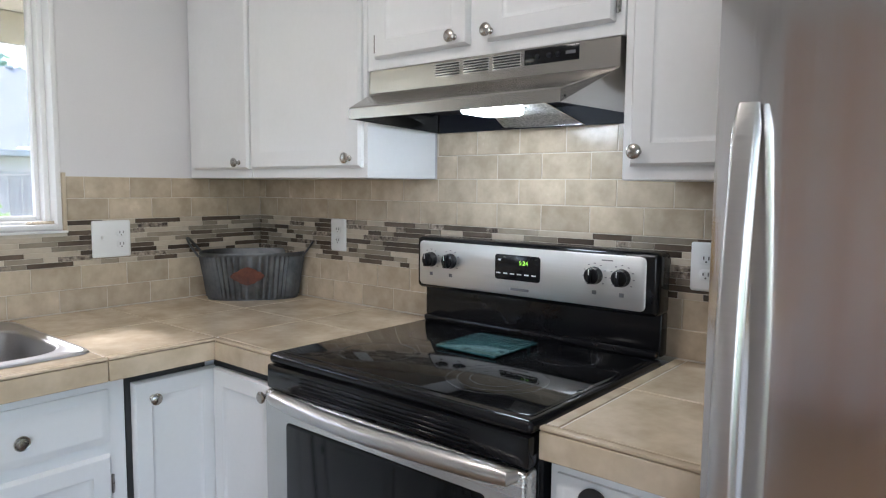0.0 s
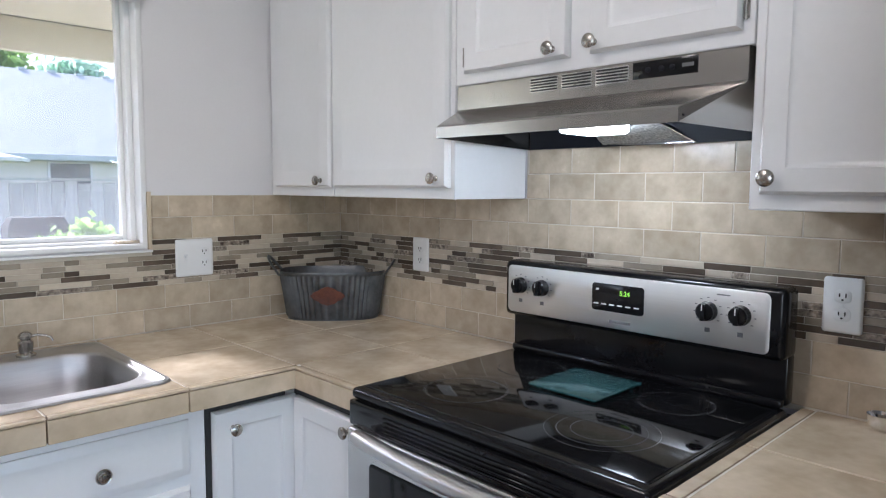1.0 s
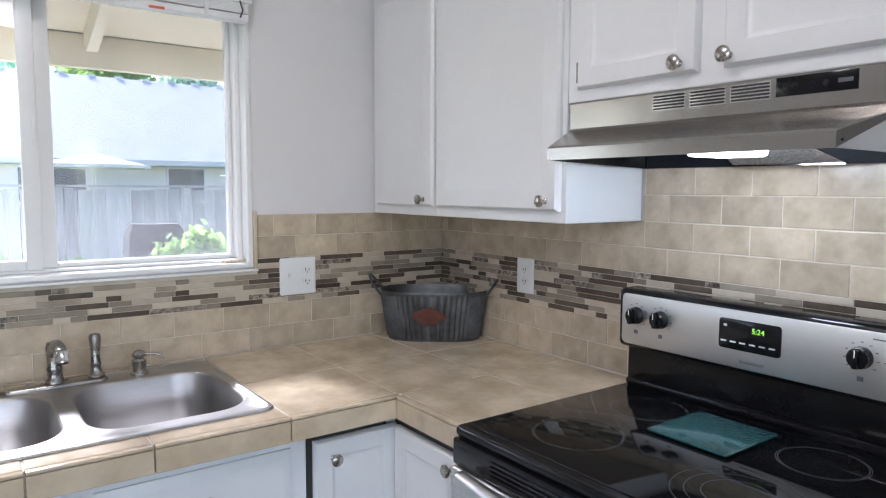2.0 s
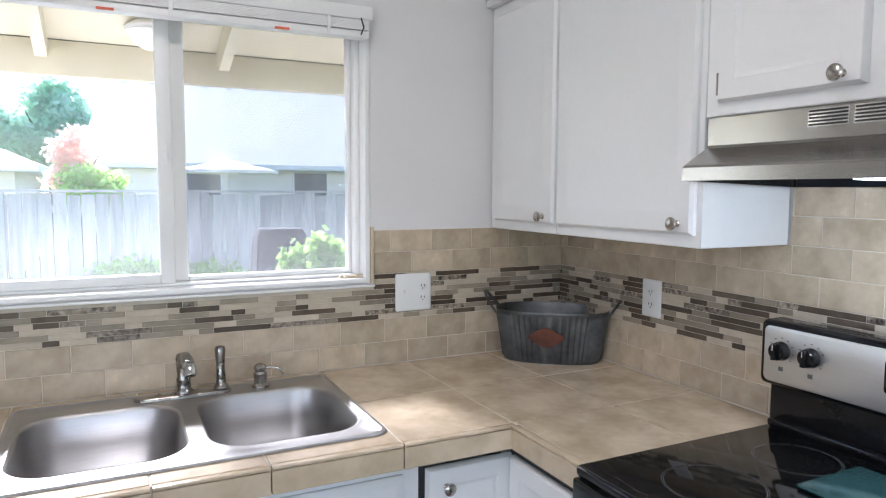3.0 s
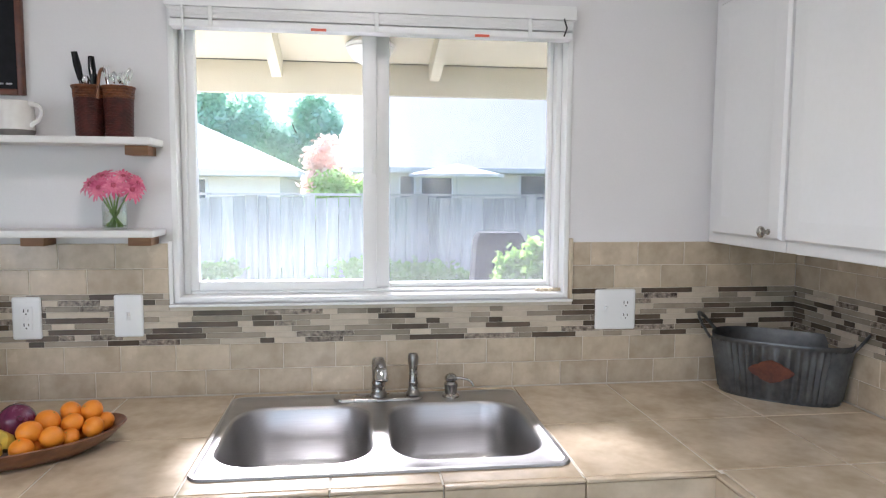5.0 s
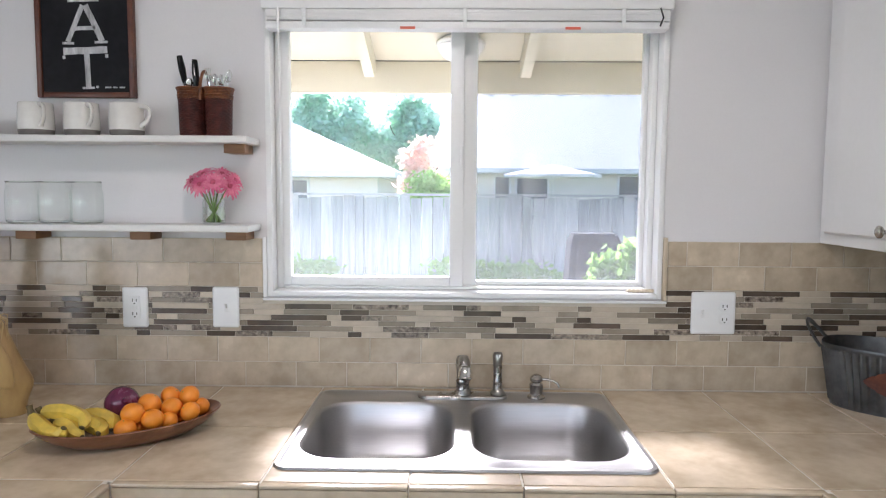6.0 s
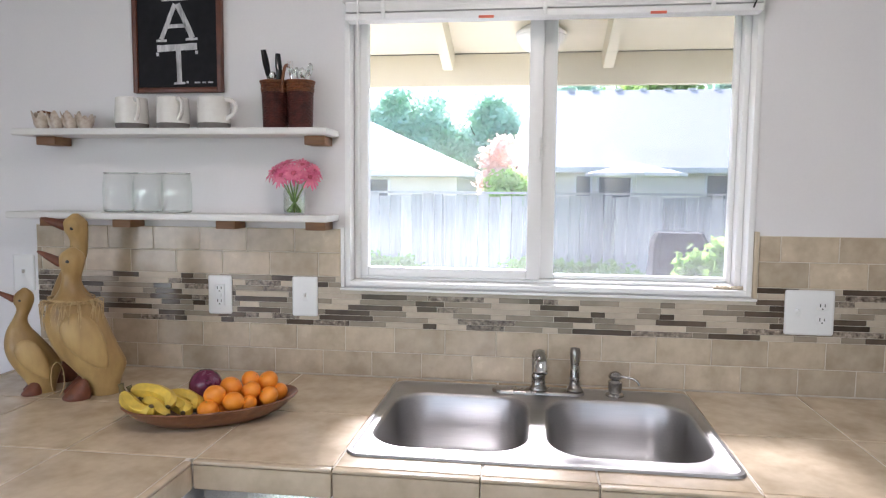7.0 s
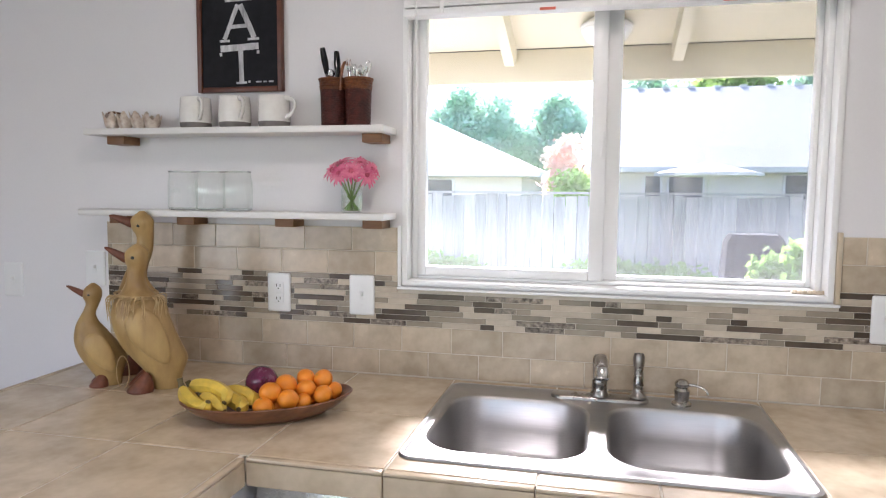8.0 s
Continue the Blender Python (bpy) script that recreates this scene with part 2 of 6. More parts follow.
M_WHITE = material("white_exterior", (0.80, 0.79, 0.77), (0.74, 0.73, 0.71), 0.6)
M_HWIN = material("far_window_glass", (0.09, 0.10, 0.11), (0.06, 0.07, 0.08), 0.1)
M_COVER = material("grill_cover", (0.016, 0.019, 0.027), (0.010, 0.012, 0.017), 0.9, scale=8, fine=60, bump=0.3)


def leaf_material(name, c1, c2):
    """Leaves that let light through."""
    m = material(name, c1, c2, 0.6, scale=1.5, fine=10)
    n, l = m.node_tree.nodes, m.node_tree.links
    b, tr, mx = n["Principled BSDF"], n.new("ShaderNodeBsdfTranslucent"), n.new("ShaderNodeMixShader")
    tr.inputs["Color"].default_value = (*[min(1, 2.1 * v) for v in c1], 1)
    mx.inputs[0].default_value = 0.72
    l.new(b.outputs[0], mx.inputs[1])
    l.new(tr.outputs[0], mx.inputs[2])
    l.new(mx.outputs[0], n["Material Output"].inputs["Surface"])
    return m


M_LEAF = leaf_material("bluegreen_leaves", (0.31, 0.42, 0.34), (0.21, 0.31, 0.24))
M_LEAF2 = leaf_material("bright_leaves", (0.22, 0.33, 0.09), (0.11, 0.20, 0.05))
M_BLOOM = leaf_material("pink_bloom", (0.60, 0.36, 0.31), (0.34, 0.36, 0.18))
M_BARK = material("bark", (0.18, 0.13, 0.09), (0.10, 0.07, 0.05), 0.9, scale=8, fine=40, bump=0.5)
M_PANE = pane_glass("window_glass", 0.052)
M_SCREEN = bpy.data.materials.new("insect_screen")
M_SCREEN.use_nodes = True
sn, sl = M_SCREEN.node_tree.nodes, M_SCREEN.node_tree.links
s_clear, s_mix = sn.new("ShaderNodeBsdfTransparent"), sn.new("ShaderNodeMixShader")
sn["Principled BSDF"].inputs["Base Color"].default_value = (0.10, 0.10, 0.11, 1)
s_mix.inputs[0].default_value = 0.24
sl.new(s_clear.outputs[0], s_mix.inputs[1])
sl.new(sn["Principled BSDF"].outputs[0], s_mix.inputs[2])
sl.new(s_mix.outputs[0], sn["Material Output"].inputs["Surface"])
M_PAVE = material("patio_concrete", (0.52, 0.50, 0.46), (0.42, 0.40, 0.37), 0.85, scale=3, fine=50, bump=0.2)
M_CURTAIN = material("rust_curtain", (0.80, 0.40, 0.18), (0.66, 0.30, 0.12), 0.9, scale=4, fine=120, bump=0.2)


# ---- building helpers ----
def root(name, at, label, category, group="", kind=""):
    """An Empty at the base of a thing, which parents its parts."""
    ob = new(name)
    ob.location = at
    ob.empty_display_size = 0.05
    return tagged(ob, label, category, group, kind)


def base_of(ob):
    p = Vector(ob.location)
    while ob.parent:
        ob = ob.parent
        p += ob.location
    return p


def part(name, bm, mat, parent=None, label="", smooth=True):
    """Links a bmesh, given in world places, as one mesh object under a thing or a part."""
    me = bpy.data.meshes.new(name)
    bmesh.ops.recalc_face_normals(bm, faces=bm.faces)
    if parent:
        bmesh.ops.translate(bm, verts=bm.verts, vec=-base_of(parent))
    bm.to_mesh(me)
    bm.free()
    for m in (mat if isinstance(mat, (list, tuple)) else [mat]):
        me.materials.append(m)
    if smooth:
        for p in me.polygons:
            p.use_smooth = True
        me.set_sharp_from_angle(angle=radians(38))
    ob = new(name, me)
    if parent:
        ob.parent = parent
    if label:
        ob["label"] = label
    return ob


def solo(name, bm, mat, label, category, group="", kind=""):
    """A thing of one mesh, with its origin at its base."""
    lo = [min(v.co[i] for v in bm.verts) for i in range(3)]
    hi = [max(v.co[i] for v in bm.verts) for i in range(3)]
    at = Vector(((lo[0] + hi[0]) / 2, (lo[1] + hi[1]) / 2, lo[2]))
    bmesh.ops.translate(bm, verts=bm.verts, vec=-at)
    ob = part(name, bm, mat)
    ob.location = at
    return tagged(ob, label, category, group, kind)


def merge(a, b):
    """Adds bmesh b to a."""
    me = bpy.data.meshes.new("tmp")
    b.to_mesh(me)
    b.free()
    a.from_mesh(me)
    bpy.data.meshes.remove(me)
    return a


def box(x0, x1, y0, y1, z0, z1, r=0.0, seg=2, into=None):
    bm = bmesh.new()
    bmesh.ops.create_cube(bm, size=1)
    x0, x1, y0, y1, z0, z1 = min(x0, x1), max(x0, x1), min(y0, y1), max(y0, y1), min(z0, z1), max(z0, z1)
    bmesh.ops.scale(bm, verts=bm.verts, vec=(x1 - x0, y1 - y0, z1 - z0))
    bmesh.ops.translate(bm, verts=bm.verts, vec=((x0 + x1) / 2, (y0 + y1) / 2, (z0 + z1) / 2))
    if r:
        bmesh.ops.bevel(bm, geom=bm.edges, offset=min(r, 0.45 * min(x1 - x0, y1 - y0, z1 - z0)), segments=seg, profile=0.5, affect="EDGES")
    return merge(into, bm) if into else bm


def lathe(profile, at=(0, 0, 0), axis=(0, 0, 1), seg=24, into=None):
    """Turns (radius, height) pairs round an axis through at."""
    bm = bmesh.new()
    rings = []
    for r, h in profile:
        if r < 1e-6:
            rings.append([bm.verts.new((0, 0, h))])
        else:
            rings.append([bm.verts.new((r * math.cos(2 * math.pi * k / seg), r * math.sin(2 * math.pi * k / seg), h)) for k in range(seg)])
    for a, b in zip(rings, rings[1:]):
        for k in range(seg):
            q = [a[k % len(a)], a[(k + 1) % len(a)], b[(k + 1) % len(b)], b[k % len(b)]]
            q = list(dict.fromkeys(q))
            if len(q) > 2:
                bm.faces.new(q)
    turn = Vector((0, 0, 1)).rotation_difference(Vector(axis).normalized()).to_matrix().to_4x4()
    bmesh.ops.transform(bm, matrix=Matrix.Translation(at) @ turn, verts=bm.verts)
    return merge(into, bm) if into else bm


def tube(points, radii, seg=10, flat=1.0, into=None):
    """A round bar along points; radii one number or one for each point."""
    bm = bmesh.new()
    pts = [Vector(p) for p in points]
    radii = radii if isinstance(radii, (list, tuple)) else [radii] * len(pts)
    rings, side = [], None
    for k, p in enumerate(pts):
        d = (pts[min(k + 1, len(pts) - 1)] - pts[max(k - 1, 0)]).normalized()
        if side is None:
            side = d.orthogonal().normalized()
        side = (side - d * side.dot(d)).normalized()
        up = d.cross(side)
        rings.append([bm.verts.new(p + (side * math.cos(2 * math.pi * j / seg) + up * math.sin(2 * math.pi * j / seg) * flat) * radii[k]) for j in range(seg)])
    for a, b in zip(rings, rings[1:]):
        for j in range(seg):
            bm.faces.new((a[j], a[(j + 1) % seg], b[(j + 1) % seg], b[j]))
    bm.faces.new(rings[0][::-1])
    bm.faces.new(rings[-1])
    return merge(into, bm) if into else bm


def east(x0):
    """Faces on the stove side: u runs along y, v up, n out into the room."""
    return lambda u, v, n: (x0 - n, u, v)


def north(y0):
    """Faces on the window side: u runs along x, v up, n out into the room."""
    return lambda u, v, n: (u, y0 - n, v)


def nested(place, u0, u1, v0, v1, rings, back=True, into=None, round_to=0.0):
    """A panel built of rectangles one inside the other: rings of (inset, height)."""
    bm = bmesh.new()
    loops = []
    u0, u1 = min(u0, u1), max(u0, u1)
    for i, h in rings:
        a, b, c, d = u0 + i, u1 - i, v0 + i, v1 - i
        if round_to:
            r = max(0.0005, round_to - i)
            loop = []
            for cu, cv, s in ((b - r, d - r, 0), (a + r, d - r, 90), (a + r, c + r, 180), (b - r, c + r, 270)):
                for k in range(5):
                    w = radians(s + 22.5 * k)
                    loop.append(bm.verts.new(place(cu + r * math.cos(w), cv + r * math.sin(w), h)))
        else:
            loop = [bm.verts.new(place(*p, h)) for p in ((b, d), (a, d), (a, c), (b, c))]
        loops.append(loop)
    for p, q in zip(loops, loops[1:]):
        for k in range(len(p)):
            bm.faces.new((p[k], p[(k + 1) % len(p)], q[(k + 1) % len(q)], q[k]))
    bm.faces.new(loops[-1])
    if back:
        bm.faces.new(loops[0][::-1])
    return merge(into, bm) if into else bm


def text(body, size, m, mat, parent, name="writing", depth=0.0006):
    cu = bpy.data.curves.new(name, "FONT")
    cu.body, cu.size, cu.extrude, cu.align_x, cu.align_y = body, size, depth, "CENTER", "CENTER"
    tmp = new(name + "_tmp", cu)
    me = bpy.data.meshes.new_from_object(tmp.evaluated_get(bpy.context.evaluated_depsgraph_get()))
    bpy.data.objects.remove(tmp)
    bpy.data.curves.remove(cu)
    me.transform(m)
    me.transform(Matrix.Translation(-base_of(parent)))
    me.materials.append(mat)
    ob = new(name, me)
    ob.parent = parent
    return ob


def on_east(x, y, z):
    """A pose for writing on a face that looks to -x."""
    return pose(x, y, z, 90, 0, -90)


# ---- the large structure ----
CEIL, TOP = 2.44, 0.915
WX0, WX1, WZ0, WZ1 = -1.918, -0.753, 1.190, 2.06   # window opening
XW, YS = -4.6, -4.6                                  # far walls of the room


def wall(name, boxes, mat, label):
    bm = bmesh.new()
    for b in boxes:
        b = list(b)
        b[4] = -0.36 if b[4] == 0 else b[4]
        box(*b, into=bm)
    return tagged(part(name, bm, mat, smooth=False), label, "wall", kind="structure")


wall_north = wall("wall_north", [(XW, WX0, 0.008, 0.15, 0, CEIL), (WX1, 0.15, 0.008, 0.15, 0, CEIL), (WX0, WX1, 0.008, 0.15, 0, WZ0), (WX0, WX1, 0.008, 0.15, WZ1, CEIL)],
                  M_WALL, "white painted kitchen wall with a window")
wall_east = wall("wall_east", [(0.008, 0.15, YS, 0.008, 0, CEIL)], M_WALL, "white painted wall behind the cooker")
# the wide openings in these two unseen walls are assumed, for the fill lamps
wall_west = wall("wall_west", [(XW - 0.15, XW, YS, -4.42, 0, CEIL), (XW - 0.15, XW, -3.18, 0.15, 0, CEIL), (XW - 0.15, XW, -4.42, -3.18, 2.35, CEIL), (XW - 0.15, XW, -4.42, -3.18, 0, 0.4)], M_WALL, "white wall with an assumed wide opening, out of view")
wall_south = wall("wall_south", [(XW - 0.15, -3.15, YS - 0.15, YS, 0, CEIL), (-0.85, 0.15, YS - 0.15, YS, 0, CEIL), (-3.15, -0.85, YS - 0.15, YS, 2.35, CEIL), (-3.15, -0.85, YS - 0.15, YS, 0, 0.35)],
                  M_WALL, "plain white wall with an assumed wide opening, out of view")
tagged(part("floor", box(XW, 0.008, YS, 0.008, -0.08, 0), M_FLOOR, smooth=False), "brown wooden kitchen floor", "floor", kind="structure")
tagged(part("ceiling", box(XW - 0.15, 0.15, YS - 0.15, 0.15, CEIL, CEIL + 0.1), M_CEIL, smooth=False), "white ceiling", "ceiling", kind="structure")

# assumed rust-coloured curtains on the west wall, added unseen for the refrigerator door's streaks
for cx in (-0.75, -1.10, -1.42, -1.78, -2.15):
    bm = bmesh.new()
    cols = []
    for k in range(49):
        u = k / 48
        y = cx - 0.045 + 0.09 * u
        x = XW + 0.06 + 0.03 * math.sin(u * 16)
        cols.append((bm.verts.new((x, y, 0.001)), bm.verts.new((x, y, 2.36)), bm.verts.new((x - 0.004, y, 2.36)), bm.verts.new((x - 0.004, y, 0.001))))
    for a, b in zip(cols, cols[1:]):
        for k in range(4):
            bm.faces.new((a[k], a[(k + 1) % 4], b[(k + 1) % 4], b[k]))
    solo("curtain", bm, M_CURTAIN, "assumed rust-coloured narrow curtain, added out of view for the refrigerator to mirror", "curtain", "curtains")

# ---- window over the sink ----
window = tagged(part("window_1", merge(box(WX0, WX0 + 0.016, 0.0, 0.15, WZ0, WZ1, 0.002), merge(box(WX1 - 0.016, WX1, 0.0, 0.15, WZ0, WZ1, 0.002), merge(box(WX0 + 0.016, WX1 - 0.016, 0.0, 0.15, WZ1 - 0.016, WZ1, 0.002), box(WX0 + 0.016, WX1 - 0.016, -0.006, 0.15, WZ0, WZ0 + 0.016, 0.003)))), M_TRIM),
                "white vinyl sliding window above the kitchen sink", "window", kind="structure")


def sash(name, x0, x1, z0, z1, y0, y1, wl, wr, wt, wb, parent):
    """A rectangular frame: widths of the left, right, top and bottom members."""
    bm = box(x0, x0 + wl, y0, y1, z0, z1, 0.004)
    box(x1 - wr, x1, y0, y1, z0, z1, 0.004, into=bm)
    box(x0 + wl, x1 - wr, y0, y1, z0, z0 + wb, 0.004, into=bm)
    box(x0 + wl, x1 - wr, y0, y1, z1 - wt, z1, 0.004, into=bm)
    return part(name, bm, M_TRIM, parent)


fx0, fx1, fz0, fz1 = WX0 + 0.016, WX1 - 0.016, WZ0 + 0.016, WZ1 - 0.016
sash("window_frame", fx0, fx1, fz0, fz1, 0.05, 0.125, 0.020, 0.018, 0.026, 0.010, window)
left_sash = sash("sash", fx0 + 0.0202, -1.338, fz0 + 0.0102, fz1 - 0.0262, 0.044, 0.078, 0.024, 0.041, 0.032, 0.028, window)
right_sash = sash("sash", -1.352, fx1 - 0.0182, fz0 + 0.0102, fz1 - 0.0262, 0.082, 0.112, 0.054, 0.014, 0.032, 0.015, window)
g1 = part("pane", box(fx0 + 0.040, -1.374, 0.067, 0.071, fz0 + 0.034, fz1 - 0.056), M_PANE, left_sash, "clear glass pane", smooth=False)
g2 = part("pane", box(-1.302, fx1 - 0.028, 0.097, 0.101, fz0 + 0.022, fz1 - 0.06), M_PANE, right_sash, "clear glass pane", smooth=False)
part("insect_screen", box(-1.300, fx1 - 0.028, 0.1195, 0.1205, fz0 + 0.022, fz1 - 0.05), M_SCREEN, window, "fine dark insect screen", smooth=False)
g1.visible_shadow = g2.visible_shadow = False
latch = box(-1.352, -1.342, 0.034, 0.0445, 1.565, 1.635, 0.003)
box(-1.350, -1.344, 0.026, 0.036, 1.575, 1.597, 0.002, into=latch)
part("latch", latch, M_TRIM, left_sash)
# raw timber edge strips where the tiling meets the opening
part("trim", box(WX1 + 0.0005, WX1 + 0.012, -0.008, 0.006, WZ0 - 0.004, 1.372, 0.002), M_RAW, window, "unpainted timber strip")
part("trim", box(WX0 - 0.012, WX0 - 0.0005, -0.006, 0.006, WZ0 - 0.004, 1.366, 0.002), M_TRIM, window)
part("window_sill", box(WX0 - 0.012, WX1 + 0.012, -0.014, 0.0, WZ0 - 0.012, WZ0 - 0.0045, 0.002), M_TRIM, window)
caulk = bmesh.new()
for k in range(7):
    lathe([(0, -0.006), (0.008 + 0.004 * random.random(), -0.002), (0.006, 0.004), (0, 0.007)], (-0.80 + 0.012 * k - 0.04, 0.022 + 0.012 * random.random(), WZ0 + 0.02), seg=8, into=caulk)
part("filler", caulk, M_RAW, window, "lumpy beige filler")

lampc = (-1.45, -1.30, CEIL)
cl = root("ceiling_light", lampc, "round warm glass ceiling light", "ceiling light")
part("base", lathe([(0, 0), (0.15, 0), (0.15, -0.02), (0.13, -0.03), (0, -0.03)], lampc, seg=30), M_NICKEL, cl)
part("shade", lathe([(0.14, -0.0305), (0.138, -0.05), (0.11, -0.085), (0.05, -0.105), (0, -0.108)], lampc, seg=30), M_CLAMP, cl, "lit warm white glass shade")

# blind drawn up under the head of the opening
blind = root("window_blind", (-1.335, -0.03, 2.0), "white slatted blind drawn up above the window", "blind")
part("head_rail", box(-1.912, -0.760, -0.052, -0.002, 2.010, 2.050, 0.003), M_TRIM, blind)
for k in range(7):
    zz = 1.9785 + 0.0042 * k
    part("slat", box(-1.900 + 0.003 * random.random(), -0.772, -0.053, -0.004 + 0.002 * random.random(), zz, zz + 0.0035), M_TRIM, blind, smooth=False)
part("bottom_rail", box(-1.900, -0.772, -0.054, -0.004, 1.955, 1.975, 0.004), M_TRIM, blind)
for cx in (-1.79, -1.34, -0.90):
    part("cord_clip", box(cx - 0.006, cx + 0.006, -0.057, -0.0545, 1.958, 2.009, 0.001), M_PLATE, blind)
for cx in (-1.50, -1.04):
    part("tag", box(cx - 0.021, cx + 0.021, -0.0565, -0.0545, 1.953, 1.960), M_RED, blind, "small red warning tag", smooth=False)
part("wand", tube([(-1.862, -0.060, 2.01), (-1.860, -0.062, 1.7), (-1.862, -0.060, 1.40)], 0.0035, 8), M_TRIM, blind, "thin clear-white tilt wand")
part("cord", tube([(-0.80, -0.058, 2.012), (-0.792, -0.060, 1.985), (-0.80, -0.058, 1.962)], 0.0022, 6), M_SLOT, blind)

# ---- cabinets ----
DOOR = [(0, 0), (0, 0.010), (0.006, 0.018), (0.046, 0.018), (0.050, 0.0135), (0.058, 0.0120), (0.075, 0.0135)]
DRAWER = [(0, 0), (0, 0.008), (0.004, 0.010), (0.018, 0.018), (0.024, 0.018)]
SLAB = [(0, 0), (0, 0.010), (0.007, 0.018), (0.052, 0.018), (0.056, 0.0165)]


def knob(place, u, v, n, parent, fancy=False):
    p, q = Vector(place(u, v, n)), Vector(place(u, v, n + 1))
    prof = [(0.008, 0), (0.008, 0.002), (0.0055, 0.004), (0.0055, 0.012), (0.011, 0.016), (0.0155, 0.020), (0.0155, 0.024), (0.011, 0.0275), (0, 0.0285)]
    if fancy:
        prof = [(0.009, 0), (0.007, 0.010), (0.016, 0.014), (0.018, 0.017), (0.0165, 0.020), (0.014, 0.019), (0.0125, 0.022), (0.009, 0.0225), (0.0075, 0.025), (0, 0.026)]
    return part("knob", lathe(prof, p, q - p, 20), M_NICKEL, parent, "brushed nickel knob")


def hinge(place, u, v, n, parent):
    p = nested(place, u - 0.005, u + 0.005, v - 0.022, v + 0.022, [(0, 0), (0, 0.004), (0.001, 0.005)])
    a, b = Vector(place(u, v - 0.024, n + 0.004)), Vector(place(u, v + 0.024, n + 0.004))
    tube([a, a.lerp(b, 0.5), b], 0.0032, 8, into=p)
    return part("hinge", p, M_PEWTER, parent, "small metal hinge")


def unit(name, boxes, label, category="cabinet", group="", at=(0, 0, 0)):
    r = root(name, at, label, category, group)
    bm = bmesh.new()
    for b in boxes:
        box(*b, 0.002, 1, into=bm)
    part("body", bm, M_CAB, r)
    return r


UB, UT, FX = 1.36, 2.11, -0.30       # wall units: underside, top, face
E = east(FX)
# corner wall unit with one narrow door
u = unit("wall_cabinet", [(FX, -0.002, -0.389, -0.001, UB, UT)], "white painted corner wall cabinet with one narrow door", group="wall cabinets", at=(-0.15, -0.19, UB))
d = part("door", nested(E, -0.386, -0.045, 1.39, 2.075, SLAB), M_CAB, u)
knob(E, -0.339, 1.412, 0.018, d)
for hz in (1.46, 1.93):
    hinge(E, -0.041, hz, 0.002, d)
# wide wall unit beside the hood
u = unit("wall_cabinet", [(FX, -0.002, -0.943, -0.391, UB, UT)], "white painted wall cabinet with one wide door", group="wall cabinets", at=(-0.15, -0.66, UB))
d = part("door", nested(E, -0.928, -0.403, 1.39, 2.075, SLAB), M_CAB, u)
knob(E, -0.888, 1.416, 0.018, d)
for hz in (1.46, 1.93):
    hinge(E, -0.398, hz, 0.002, d)
# low unit above the hood, two doors
u = unit("wall_cabinet", [(FX, -0.002, -1.712, -0.945, 1.6555, UT)], "white painted short wall cabinet above the cooker hood", group="wall cabinets", at=(-0.15, -1.33, 1.6555))
for y0, y1, ky, hy in ((-1.308, -0.985, -1.269, -0.979), (-1.690, -1.365, -1.379, -1.696)):
    d = part("door", nested(E, y0, y1, 1.684, 2.075, DOOR), M_CAB, u)
    knob(E, ky, 1.705, 0.018, d)
    for hz in (1.725, 2.02):
        hinge(E, hy, hz, 0.002, d)
# unit between the hood and the refrigerator
u = unit("wall_cabinet", [(FX, -0.002, -2.06, -1.714, UB - 0.006, UT)], "white painted wall cabinet beside the refrigerator", group="wall cabinets", at=(-0.15, -1.89, UB - 0.006))
d = part("door", nested(E, -2.045, -1.735, 1.383, 2.075, DOOR), M_CAB, u)
knob(E, -1.756, 1.412, 0.018, d)
crown = box(FX - 0.030, 0.0, -2.06, -0.001, UT + 0.001, UT + 0.022, 0.003)
box(FX - 0.042, 0.0, -2.06, -0.001, UT + 0.022, UT + 0.05, 0.006, into=crown)
tagged(part("trim", crown, M_CAB), "white crown moulding along the wall cabinets", "trim", kind="structure")
tagged(part("soffit", box(FX + 0.02, 0.007, YS, -0.001, UT + 0.051, CEIL - 0.001), M_WALL, smooth=False), "white boxed soffit above the cabinets", "soffit", kind="structure")

# base units
NF, EF = -0.640, -0.606              # faces under the window and beside the cooker
N_, E_ = north(NF), east(EF)
TOE, CB = 0.10, 0.852
sinkbase = unit("sink_cabinet", [(-2.05, -0.868, NF, -0.61, TOE, CB), (-2.05, -0.868, -0.609, -0.02, TOE, 0.66), (-2.05, -0.868, NF + 0.06, -0.02, 0, TOE)], "white painted sink base cabinet with drawer fronts and doors", at=(-1.46, -0.33, 0))
for x0, x1 in ((-1.335, -0.912), (-1.79, -1.36)):
    d = part("drawer_front", nested(N_, x0, x1, 0.690, 0.826, DRAWER), M_CAB, sinkbase)
    knob(N_, (x0 + x1) / 2 + 0.008, 0.752, 0.018, d, True)
    d = part("door", nested(N_, x0, x1, 0.13, 0.660, DOOR), M_CAB, sinkbase)
    hinge(N_, x1 + 0.006, 0.58, 0.002, d)
    hinge(N_, x1 + 0.006, 0.20, 0.002, d)
corner = unit("corner_cabinet", [(-0.640, -0.02, -0.62, -0.02, TOE, CB), (-0.60, -0.02, -0.955, -0.621, TOE, CB), (-0.60, -0.02, -0.955, -0.02, 0.0, TOE)], "white corner base cabinet with two hinged folding doors", at=(-0.3, -0.45, 0))
# near-black backing sheet; the gap's shade is put into its colour
part("gap_backing", merge(box(-0.866, -0.640, -0.639, -0.62, TOE, 0.851), box(-0.612, -0.601, -0.955, -0.640, TOE, 0.851)), M_SLOT, corner, "near-black backing that darkens the gap round the corner doors", smooth=False)
